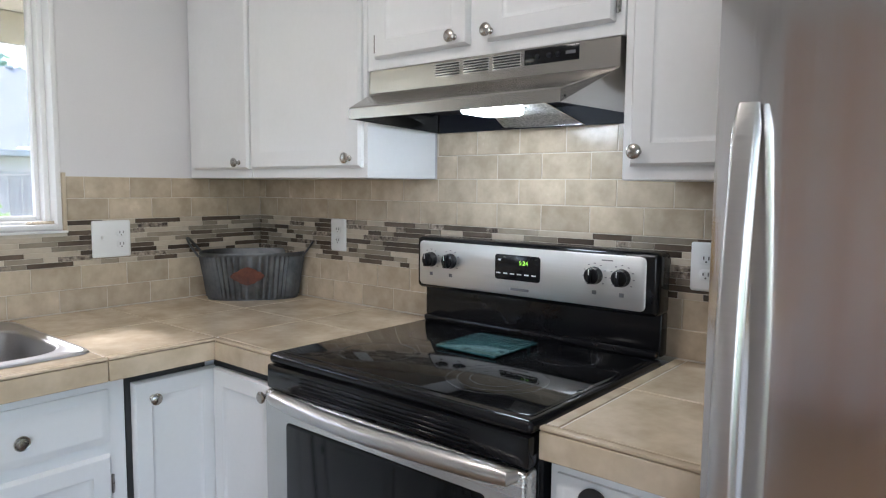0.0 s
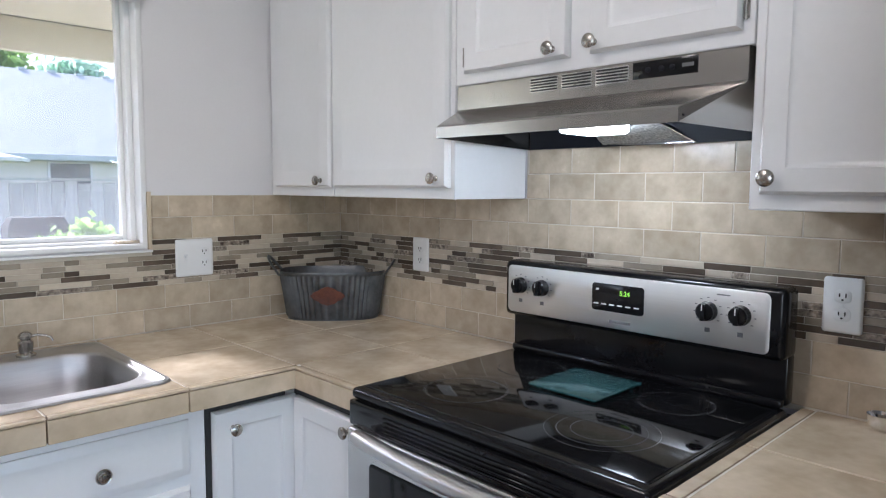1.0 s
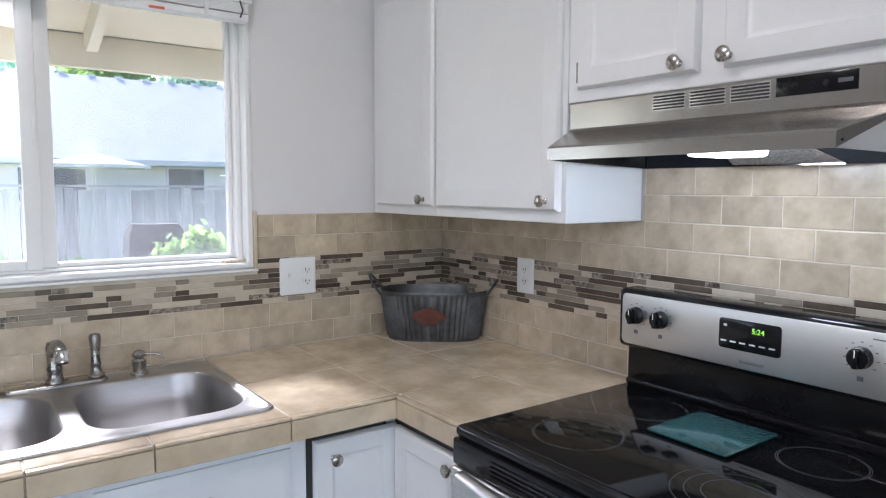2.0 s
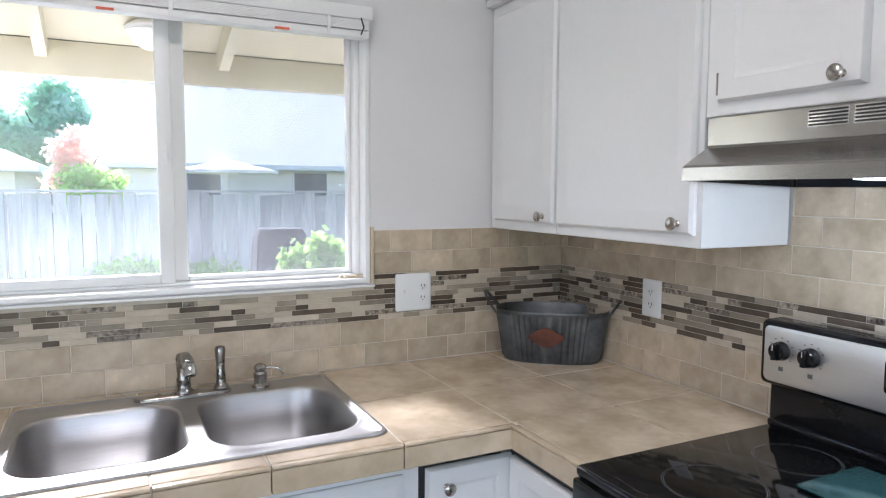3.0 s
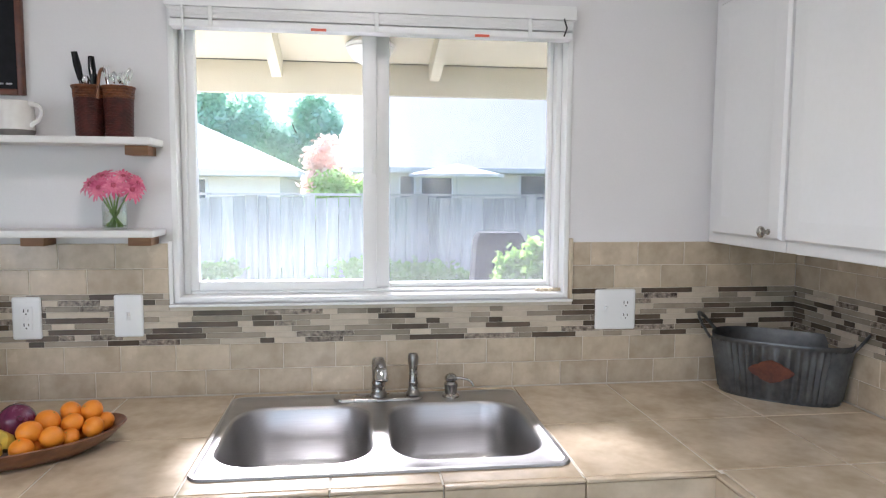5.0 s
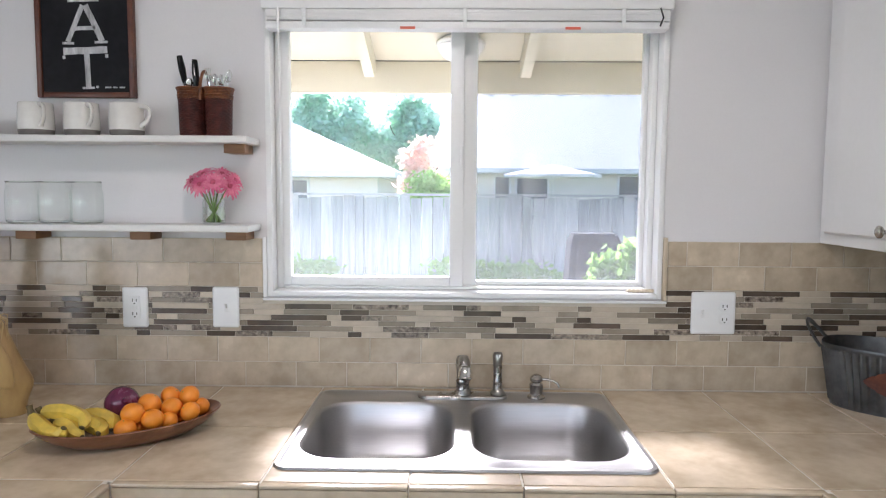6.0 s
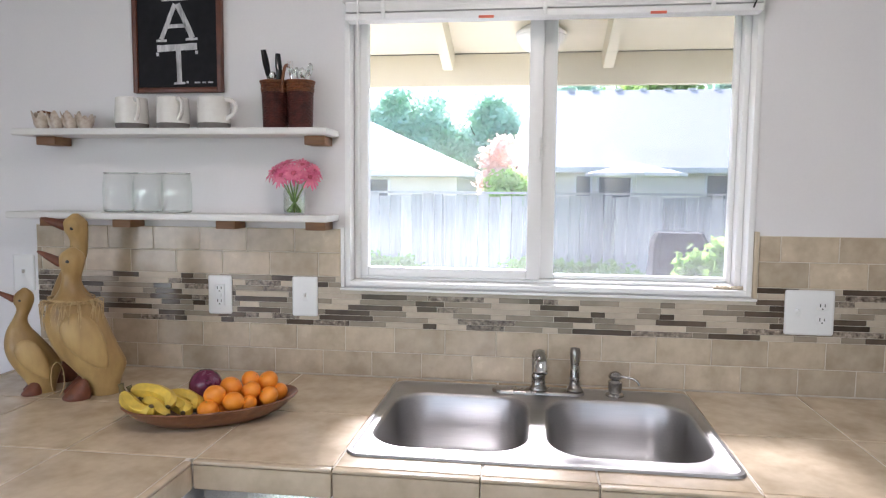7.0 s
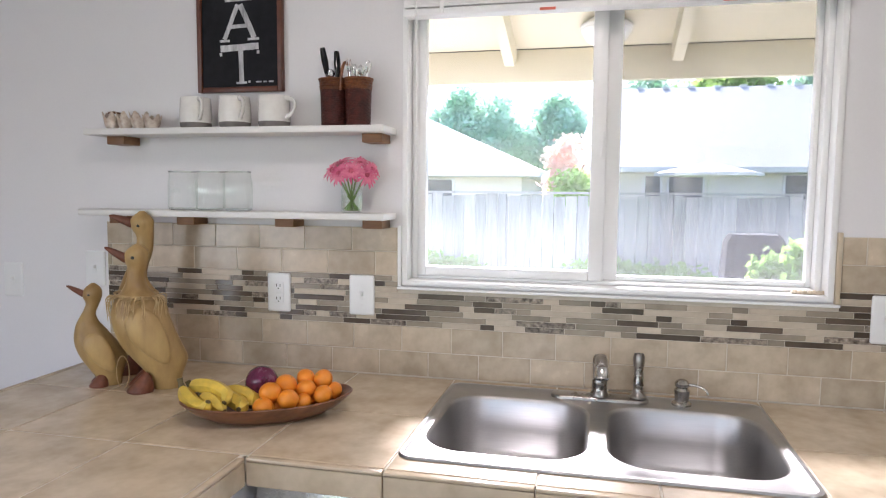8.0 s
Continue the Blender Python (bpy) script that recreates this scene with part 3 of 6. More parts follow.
d = part("door", nested(N_, -0.852, -0.614, 0.12, 0.829, DOOR), M_CAB, corner)
knob(N_, -0.803, 0.781, 0.018, d)
d = part("door", nested(east(-0.613), -0.949, -0.662, 0.12, 0.829, DOOR), M_CAB, corner)
knob(east(-0.613), -0.920, 0.800, 0.018, d)
side = unit("drawer_cabinet", [(-0.60, -0.02, -2.06, -1.735, TOE, CB), (-0.55, -0.02, -2.06, -1.735, 0, TOE)], "white narrow base cabinet beside the refrigerator", at=(-0.3, -1.9, 0))
d = part("drawer_front", nested(east(-0.60), -2.045, -1.752, 0.66, 0.826, DRAWER), M_CAB, side)
part("finger_slot", lathe([(0.03, 0), (0.03, 0.002), (0, 0.002)], (-0.618, -1.83, 0.792), (-1, 0, 0), 18), M_SLOT, d)
part("door", nested(east(-0.60), -2.045, -1.752, 0.13, 0.63, DOOR), M_CAB, side)
pen = unit("peninsula_cabinet", [(-2.90, -2.07, -1.28, -0.02, TOE, CB), (-2.86, -2.12, -1.24, -0.02, 0, TOE)], "white painted peninsula base cabinet under the tiled counter", at=(-2.48, -0.65, 0))
dish = root("dishwasher", (-2.0, -0.64, 0.1), "grey-topped dishwasher edge under the counter corner", "dishwasher")
part("front", box(-2.045, -1.800, -0.655, -0.6405, 0.12, 0.846, 0.004), M_STEEL, dish)

# ---- tiled worktop ----
counter = root("worktop", (-0.9, -0.35, CB), "beige tiled kitchen worktop with tiled edge", "worktop")
SX0, SX1, SY0, SY1 = -1.725, -0.955, -0.585, -0.075    # cut-out for the sink
slab = bmesh.new()
G = 0.9125
for b in ((-2.928, SX0, -0.670, -0.002), (SX1, -0.002, -0.670, -0.002), (SX0, SX1, -0.670, SY0), (SX0, SX1, SY1, -0.002), (-0.622, -0.002, -0.957, -0.6705), (-2.928, -2.062, -1.308, -0.6705)):
    box(*b, CB + 0.002, G, into=slab)
part("grout_bed", slab, M_GROUT, counter, "pale grout", smooth=False)
counter_right = root("worktop", (-0.3, -1.9, CB), "short tiled worktop beside the refrigerator", "worktop")
part("grout_bed", box(-0.622, -0.002, -2.06, -1.732, CB + 0.002, G), M_GROUT, counter_right, "pale grout", smooth=False)

# ---- sink ----
def rrect(x0, x1, y0, y1, r, z, seg=7):
    out = []
    for cx, cy, s in ((x1 - r, y1 - r, 0), (x0 + r, y1 - r, 90), (x0 + r, y0 + r, 180), (x1 - r, y0 + r, 270)):
        for k in range(seg + 1):
            w = radians(s + 90 * k / seg)
            out.append((cx + r * math.cos(w), cy + r * math.sin(w), z))
    return out


def ring_verts(bm, pts):
    return [bm.verts.new(p) for p in pts]


def bridge(bm, a, b):
    for k in range(len(a)):
        bm.faces.new((a[k], a[(k + 1) % len(a)], b[(k + 1) % len(b)], b[k]))


sink = root("kitchen_sink", (-1.34, -0.33, TOP), "stainless steel double-bowl sink set in the tiled worktop", "sink")
OX0, OX1, OY0, OY1 = -1.752, -0.926, -0.612, -0.044
bm = bmesh.new()
a = ring_verts(bm, rrect(OX0, OX1, OY0, OY1, 0.035, TOP + 0.001))
b = ring_verts(bm, rrect(OX0 + 0.003, OX1 - 0.003, OY0 + 0.003, OY1 - 0.003, 0.033, TOP + 0.0060))
c = ring_verts(bm, rrect(OX0 + 0.012, OX1 - 0.012, OY0 + 0.012, OY1 - 0.012, 0.026, TOP + 0.0072))
e = ring_verts(bm, rrect(OX0 + 0.018, OX1 - 0.018, OY0 + 0.018, OY1 - 0.018, 0.022, TOP + 0.0025))
for p, q in ((a, b), (b, c), (c, e)):
    bridge(bm, p, q)
edges = [bm.edges.get((e[k], e[(k + 1) % len(e)])) for k in range(len(e))]
bowls = ((-1.724, -1.360), (-1.322, -0.954))
tops = []
for x0, x1 in bowls:
    t0 = ring_verts(bm, rrect(x0, x1, -0.550, -0.140, 0.100, TOP + 0.0025))
    tops.append(t0)
    edges += [bm.edges.new((t0[k], t0[(k + 1) % len(t0)])) for k in range(len(t0))]
bmesh.ops.triangle_fill(bm, use_beauty=True, edges=edges)
part("rim", bm, M_SINK, sink)
for x0, x1 in bowls:
    bm = bmesh.new()
    last = None
    for ins, z, r in ((0, 0.0025, 0.100), (0.004, 0.0, 0.098), (0.007, -0.006, 0.095), (0.012, -0.08, 0.092), (0.017, -0.135, 0.088), (0.026, -0.155, 0.08), (0.045, -0.168, 0.07), (0.075, -0.172, 0.06)):
        cur = ring_verts(bm, rrect(x0 + ins, x1 - ins, -0.550 + ins, -0.140 - ins, r, TOP + z))
        if last:
            bridge(bm, last, cur)
        last = cur
    bm.faces.new(last)
    part("bowl", bm, M_SINK, sink)

faucet = root("kitchen_tap", (-1.338, -0.09, TOP + 0.004), "brushed pewter kitchen tap with side sprayer", "tap")
bm = bmesh.new()
last = None
for ins, z in ((0, 0.0035), (0, 0.007), (0.003, 0.011), (0.010, 0.0125)):
    cur = ring_verts(bm, rrect(-1.466 + ins, -1.210 - ins, -0.122 + ins, -0.062 - ins, 0.0299 - ins, TOP + z, 8))
    if last:
        bridge(bm, last, cur)
    last = cur
bm.faces.new(last)
part("deck_plate", bm, M_PEWTER, faucet)
FZ = TOP + 0.0125
part("body", lathe([(0.024, 0), (0.024, 0.006), (0.0195, 0.012), (0.018, 0.030), (0.0195, 0.034), (0.0195, 0.040), (0.017, 0.046), (0.0185, 0.075), (0.0195, 0.095), (0.016, 0.108), (0, 0.112)], (-1.338, -0.092, FZ)), M_PEWTER, faucet)
part("spout", tube([(-1.338, -0.085, FZ + 0.060), (-1.337, -0.105, FZ + 0.090), (-1.336, -0.135, FZ + 0.106), (-1.335, -0.175, FZ + 0.108), (-1.334, -0.212, FZ + 0.098)], [0.015, 0.017, 0.0165, 0.0165, 0.0165], 16), M_PEWTER, faucet)
part("spray_head", lathe([(0.0145, 0), (0.0185, 0.004), (0.0185, 0.020), (0.015, 0.030), (0, 0.031)], (-1.3335, -0.226, FZ + 0.078), (0.02, 0.42, 0.9), 18), M_CHROME, faucet, "bright chrome spray head")
part("sprayer", lathe([(0.022, 0), (0.022, 0.005), (0.015, 0.012), (0.0125, 0.030), (0.0145, 0.034), (0.0125, 0.040), (0.012, 0.075), (0.0145, 0.095), (0.0155, 0.108), (0.012, 0.118), (0, 0.121)], (-1.238, -0.092, FZ), (0.0, 0.06, 1)), M_PEWTER, faucet, "slim pewter side sprayer")
soap = root("soap_pump", (-1.128, -0.092, TOP + 0.004), "pewter soap pump beside the tap", "soap dispenser")
part("body", lathe([(0.025, 0.004), (0.025, 0.009), (0.017, 0.014), (0.0190, 0.030), (0.0200, 0.043), (0.0155, 0.048), (0.0125, 0.053)], (-1.128, -0.092, TOP - 0.001)), M_NICKEL, soap)
part("cap", lathe([(0.0125, 0.052), (0.0185, 0.054), (0.019, 0.061), (0.014, 0.068), (0.007, 0.072), (0, 0.0725)], (-1.128, -0.092, TOP - 0.001)), M_NICKEL, soap)
part("nozzle", tube([(-1.120, -0.095, TOP + 0.058), (-1.100, -0.105, TOP + 0.060), (-1.083, -0.114, TOP + 0.058), (-1.072, -0.120, TOP + 0.052), (-1.067, -0.122, TOP + 0.042)], [0.0045, 0.004, 0.0036, 0.0034, 0.0032], 10), M_NICKEL, soap)

# ---- cooker ----
CY0, CY1 = -1.727, -0.962
cook = root("cooker", (-0.33, -1.345, 0), "freestanding electric cooker, stainless steel with black ceramic hob", "cooker")
part("body", merge(box(-0.625, -0.012, CY0 + 0.003, CY1 - 0.003, 0.08, 0.898, 0.004), box(-0.58, -0.02, CY0 + 0.03, CY1 - 0.03, 0.0, 0.08)), M_BLACK, cook)
part("hob_frame", box(-0.658, -0.070, CY0, CY1, 0.899, 0.925, 0.011, 4), M_BLACK, cook)
hob = part("hob_glass", nested(lambda u, v, n: (v, u, 0.9245 + n), CY0 + 0.016, CY1 - 0.016, -0.630, -0.115, [(0, 0), (0, 0.0015), (0.002, 0.0025)], round_to=0.01), M_GLASSTOP, cook, "glossy black ceramic glass")


def burner_ring(cx, cy, r):
    bm = bmesh.new()
    lo = [[bm.verts.new((cx + q * math.cos(2 * math.pi * k / 56), cy + q * math.sin(2 * math.pi * k / 56), 0.92728)) for k in range(56)] for q in (r, r - 0.0016)]
    bridge(bm, lo[0], lo[1])
    return part("burner_ring", bm, M_RING, hob, smooth=False)


for cx, cy, rs in ((-0.475, -1.525, (0.112, 0.088, 0.060)), (-0.480, -1.165, (0.098, 0.094)), (-0.215, -1.545, (0.082, 0.078)), (-0.220, -1.150, (0.088, 0.084)), (-0.20, -1.345, (0.05,))):
    for r in rs:
        burner_ring(cx, cy, r)
vent = part("vent_band", box(-0.664, -0.626, CY0 + 0.001, CY1 - 0.001, 0.838, 0.8985, 0.006), M_BLACK, cook, "black vent band under the hob")
for k in range(4):
    part("vent_slat", box(-0.669, -0.6645, CY0 + 0.13, CY1 - 0.13, 0.850 + 0.0105 * k, 0.8545 + 0.0105 * k, 0.001, 1), M_BLACK, vent)
odoor = part("oven_door", box(-0.672, -0.627, CY0 + 0.002, CY1 - 0.002, 0.215, 0.836, 0.009, 3), M_STEEL, cook, "brushed stainless oven door")
part("oven_window", nested(east(-0.6722), -1.640, -1.050, 0.33, 0.772, [(0, 0), (0, 0.001), (0.003, 0.0025)], round_to=0.012), M_OVENGLASS, odoor, "dark oven window")
hy = [CY0 + 0.028 + (CY1 - CY0 - 0.090) * k / 14 for k in range(15)]
hp = [(-0.672, hy[0] - 0.004, 0.829)] + [(-0.688 - 0.026 * math.sin(math.pi * k / 14), y, 0.829) for k, y in enumerate(hy)] + [(-0.672, hy[-1] + 0.004, 0.829)]
part("handle", tube(hp, [0.013] + [0.017] + [0.0190] * 13 + [0.017] + [0.013], 16), M_SATIN, odoor, "curved steel bar handle")
part("drawer", box(-0.668, -0.627, CY0 + 0.002, CY1 - 0.002, 0.085, 0.208, 0.008), M_STEEL, cook)
# upstand with the controls
back = box(-0.062, -0.022, CY0 + 0.008, CY1 + 0.004, 0.925, 1.036, 0.006)
box(-0.088, -0.062, CY0 + 0.010, CY1 - 0.010, 0.925, 0.944, 0.006, into=back)
part("upstand", back, M_BLACK, cook)
panel = part("control_housing", box(-0.098, -0.022, CY0 + 0.004, CY1 + 0.012, 1.028, 1.186, 0.016, 4), M_BLACK, cook, "glossy black control housing")
PF = east(-0.098)
face = part("control_panel", nested(PF, CY0 + 0.036, CY1 - 0.004, 1.040, 1.173, [(0, 0), (0, 0.0015), (0.002, 0.0025)], round_to=0.014), M_PANEL, panel, "brushed steel control panel")
for ky in (-1.013, -1.088, -1.556, -1.630):
    kb = lathe([(0.0225, 0), (0.0225, 0.006), (0.0205, 0.010), (0.0205, 0.020), (0.018, 0.023), (0, 0.0235)], (-0.1005, ky, 1.118), (-1, 0, 0), 28)
    box(-0.133, -0.120, ky - 0.0055, ky + 0.0055, 1.099, 1.137, 0.002, into=kb)
    kn = part("control_knob", kb, M_BLACK, face, "round black control knob")
    part("pointer", box(-0.1338, -0.1332, ky - 0.0008, ky + 0.0008, 1.122, 1.136), M_PLATE, kn, smooth=False)
    for w in range(-4, 5):
        an = radians(90 + w * 32)
        part("dial_mark", box(-0.1012, -0.1006, ky + 0.031 * math.cos(an) - 0.0025, ky + 0.031 * math.cos(an) + 0.0025, 1.118 + 0.031 * math.sin(an) - 0.001, 1.118 + 0.031 * math.sin(an) + 0.001), M_INK, face, smooth=False)
    part("burner_symbol", nested(PF, ky - 0.006, ky + 0.006, 1.070, 1.080, [(0, 0.0026), (0, 0.003), (0.001, 0.0032)]), M_INK, face, smooth=False)
disp = part("display", nested(PF, -1.397, -1.250, 1.082, 1.152, [(0, 0.002), (0, 0.004), (0.002, 0.005)], round_to=0.008), M_BLACK, face, "black clock display")
text("5:24", 0.017, on_east(-0.1034, -1.345, 1.131), M_LED, disp, "clock_digits", 0.0003)
for k in range(6):
    part("button_mark", box(-0.1036, -0.1031, -1.385 + 0.023 * k, -1.371 + 0.023 * k, 1.098, 1.1015), M_PLATE, disp, smooth=False)
part("button_mark", box(-0.1036, -0.1031, -1.270, -1.262, 1.134, 1.139), M_PLATE, disp, smooth=False)
part("badge", box(-0.1014, -0.1006, -1.362, -1.302, 1.054, 1.061, 0.0004, 1), M_INK, face, smooth=False)
part("badge", box(-0.1014, -0.1006, -1.605, -1.575, 1.157, 1.160, 0.0004, 1), M_INK, face, smooth=False)

# glass cutting board on the hob
cb = nested(lambda u, v, n: (v, u, 0.9272 + n), -1.430, -1.243, -0.352, -0.155, [(0.001, 0.003), (0, 0.0045), (0, 0.0075), (0.0015, 0.0085)], round_to=0.006)
for cx, cy in ((-0.335, -1.41), (-0.335, -1.262), (-0.172, -1.41), (-0.172, -1.262)):
    lathe([(0.006, 0), (0.006, 0.0032)], (cx, cy, 0.9272), seg=8, into=cb)
solo("glass_cutting_board", cb, M_TEAL, "teal tinted glass cutting board on the black hob", "cutting board")

# ---- cooker hood ----
hood = root("cooker_hood", (-0.2, -1.33, 1.50), "brushed stainless steel under-cabinet cooker hood", "cooker hood")
HB0, HB1, HF0, HF1, HXF = -1.706, -0.960, -1.622, -0.981, -0.405


def hood_shell():
    up = [(-0.003, HB0, HB1, 1.6545), (-0.305, HB0, HB1, 1.6545), (-0.308, HB0, HB1, 1.651), (-0.308, HB0, HB1, 1.592), (-0.314, HB0 + 0.002, HB1 - 0.002, 1.586), (HXF + 0.006, HF0, HF1, 1.546), (HXF + 0.001, HF0, HF1, 1.541), (HXF, HF0, HF1, 1.514)]
    bm = bmesh.new()
    rows = [(bm.verts.new((x, a, z)), bm.verts.new((x, b, z))) for x, a, b, z in up]
    for p, q in zip(rows, rows[1:]):
        bm.faces.new((p[0], p[1], q[1], q[0]))
    for k in (0, 1):
        y = (HB0, HB1)[k]
        w = bm.verts.new((-0.003, y, 1.502))
        bm.faces.new([r[k] for r in rows] + [w])
    bmesh.ops.recalc_face_normals(bm, faces=bm.faces)
    bmesh.ops.solidify(bm, geom=bm.faces[:], thickness=0.003)
    return bm


shell = part("shell", hood_shell(), M_HOOD, hood, smooth=False)
# the cavity's darkness is put into the near-black colour of these added sheets
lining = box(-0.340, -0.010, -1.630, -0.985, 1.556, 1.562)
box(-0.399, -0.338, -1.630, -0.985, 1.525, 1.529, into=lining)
part("lining", lining, M_DARK, hood, "near-black sheet that darkens the underside", smooth=False)
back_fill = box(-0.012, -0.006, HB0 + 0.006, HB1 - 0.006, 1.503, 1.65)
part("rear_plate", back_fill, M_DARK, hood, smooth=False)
HP = east(-0.308)
for k in range(3):
    y1 = -1.200 - 0.090 * k
    grille = part("vent", nested(HP, y1 - 0.080, y1, 1.614, 1.648, [(0, 0), (0, 0.0006), (0.001, 0.0008)]), M_STEEL, shell)
    for j in range(5):
        part("slot", box(-0.3095, -0.3086, y1 - 0.078, y1 - 0.002, 1.6165 + 0.0064 * j, 1.6200 + 0.0064 * j), M_SLOT, grille, smooth=False)
ctl = part("switch_panel", nested(HP, -1.610, -1.470, 1.616, 1.650, [(0, 0), (0, 0.001), (0.001, 0.0015)]), M_BLACK, shell, "black switch panel")
for y in (-1.505, -1.535, -1.558):
    part("switch", lathe([(0.006, 0), (0.006, 0.003), (0.004, 0.004), (0, 0.004)], (-0.3092, y, 1.632), (-1, 0, 0), 12), M_DARK, ctl)
part("badge", box(-0.3101, -0.3094, -1.602, -1.578, 1.630, 1.637), M_INK, ctl, smooth=False)
part("lamp_lens", box(-0.345, -0.225, -1.420, -1.308, 1.513, 1.555, 0.010, 3), M_LENS, hood, "lit white lamp lens")
filt = bmesh.new()
vs = [filt.verts.new(p) for p in ((-0.345, -1.51, 1.545), (-0.345, -1.425, 1.545), (-0.22, -1.425, 1.532), (-0.22, -1.305, 1.532), (-0.05, -1.235, 1.506), (-0.05, -1.480, 1.506))]
filt.faces.new(vs)
bmesh.ops.solidify(filt, geom=filt.faces[:], thickness=0.004)
frame_bars = bmesh.new()
for a, b in (((-0.345, -1.516, 1.5435), (-0.05, -1.486, 1.5045)), ((-0.05, -1.486, 1.5045), (-0.05, -1.230, 1.5045))):
    tube([a, b], 0.005, 6, 0.5, into=frame_bars)
part("filter_frame", frame_bars, M_CHROME, hood, "bright aluminium edge of the filter", smooth=False)
part("filter", filt, M_FILTER, hood, "aluminium mesh filter", smooth=False)

# ---- refrigerator ----
fr = root("refrigerator", (-0.4, -2.53, 0), "stainless steel refrigerator with curved door and bar handle", "refrigerator")
part("body", box(-0.76, -0.03, -2.985, -2.082, 0.02, 1.74, 0.006), material("fridge_side_grey", (0.22, 0.22, 0.225), (0.18, 0.18, 0.185), 0.45), fr)
bm = bmesh.new()
cols = []
for k in range(25):
    s = k / 24
    y = -2.080 - 0.90 * s
    x = -0.836 - 0.022 * math.sin(math.pi * s) - 0.006 * min(1, min(s, 1 - s) / 0.03)
    cols.append((bm.verts.new((x, y, 0.64)), bm.verts.new((x, y, 1.745))))
b0 = [bm.verts.new((-0.768, -2.080, 0.64)), bm.verts.new((-0.768, -2.080, 1.745)), bm.verts.new((-0.768, -2.98, 0.64)), bm.verts.new((-0.768, -2.98, 1.745))]
for p, q in zip(cols, cols[1:]):
    bm.faces.new((p[0], p[1], q[1], q[0]))
bm.faces.new((b0[0], b0[1], cols[0][1], cols[0][0]))
bm.faces.new((cols[-1][0], cols[-1][1], b0[3], b0[2]))
bm.faces.new([c[1] for c in cols] + [b0[3], b0[1]])
bm.faces.new([c[0] for c in cols] + [b0[2], b0[0]])
bm.faces.new((b0[0], b0[1], b0[3], b0[2]))
fdoor = part("door", bm, M_STEEL_V, fr, "brushed stainless steel door")
part("freezer_drawer", box(-0.850, -0.768, -2.98, -2.080, 0.06, 0.63, 0.012, 3), M_STEEL_V, fr)
hbar = bmesh.new()
last = None
for k in range(29):
    f = k / 28
    z = 0.70 + 0.732 * f
    cap = 0.0035 if k in (0, 28) else 0.0
    out = 0.858 + 0.034 * math.sin(math.pi * f)
    ring = ring_verts(hbar, [(-out + q[0], -2.121 + q[1], z) for q in rrect(-0.009 + cap, 0.009 - cap, -0.0145 + cap, 0.0145 - cap, 0.0065 - cap * 0.6, 0, 4)])
    if last:
        bridge(hbar, last, ring)
    else:
        hbar.faces.new(ring[::-1])
    last = ring
hbar.faces.new(last)
part("handle", hbar, M_SATIN, fdoor, "bowed flat steel bar handle")
cup = root("measuring_cup", (-0.035, -1.885, TOP), "small steel measuring cup beside the refrigerator", "measuring cup")
part("bowl", lathe([(0, 0.002), (0.016, 0.002), (0.022, 0.010), (0.026, 0.032), (0.0255, 0.032), (0.021, 0.011), (0, 0.004)], (-0.040, -1.890, TOP + 0.0005)), M_CHROME, cup)
part("handle", tube([(-0.040, -1.913, TOP + 0.030), (-0.040, -1.945, TOP + 0.034), (-0.040, -1.975, TOP + 0.036)], 0.004, 8, 0.4), M_CHROME, cup)

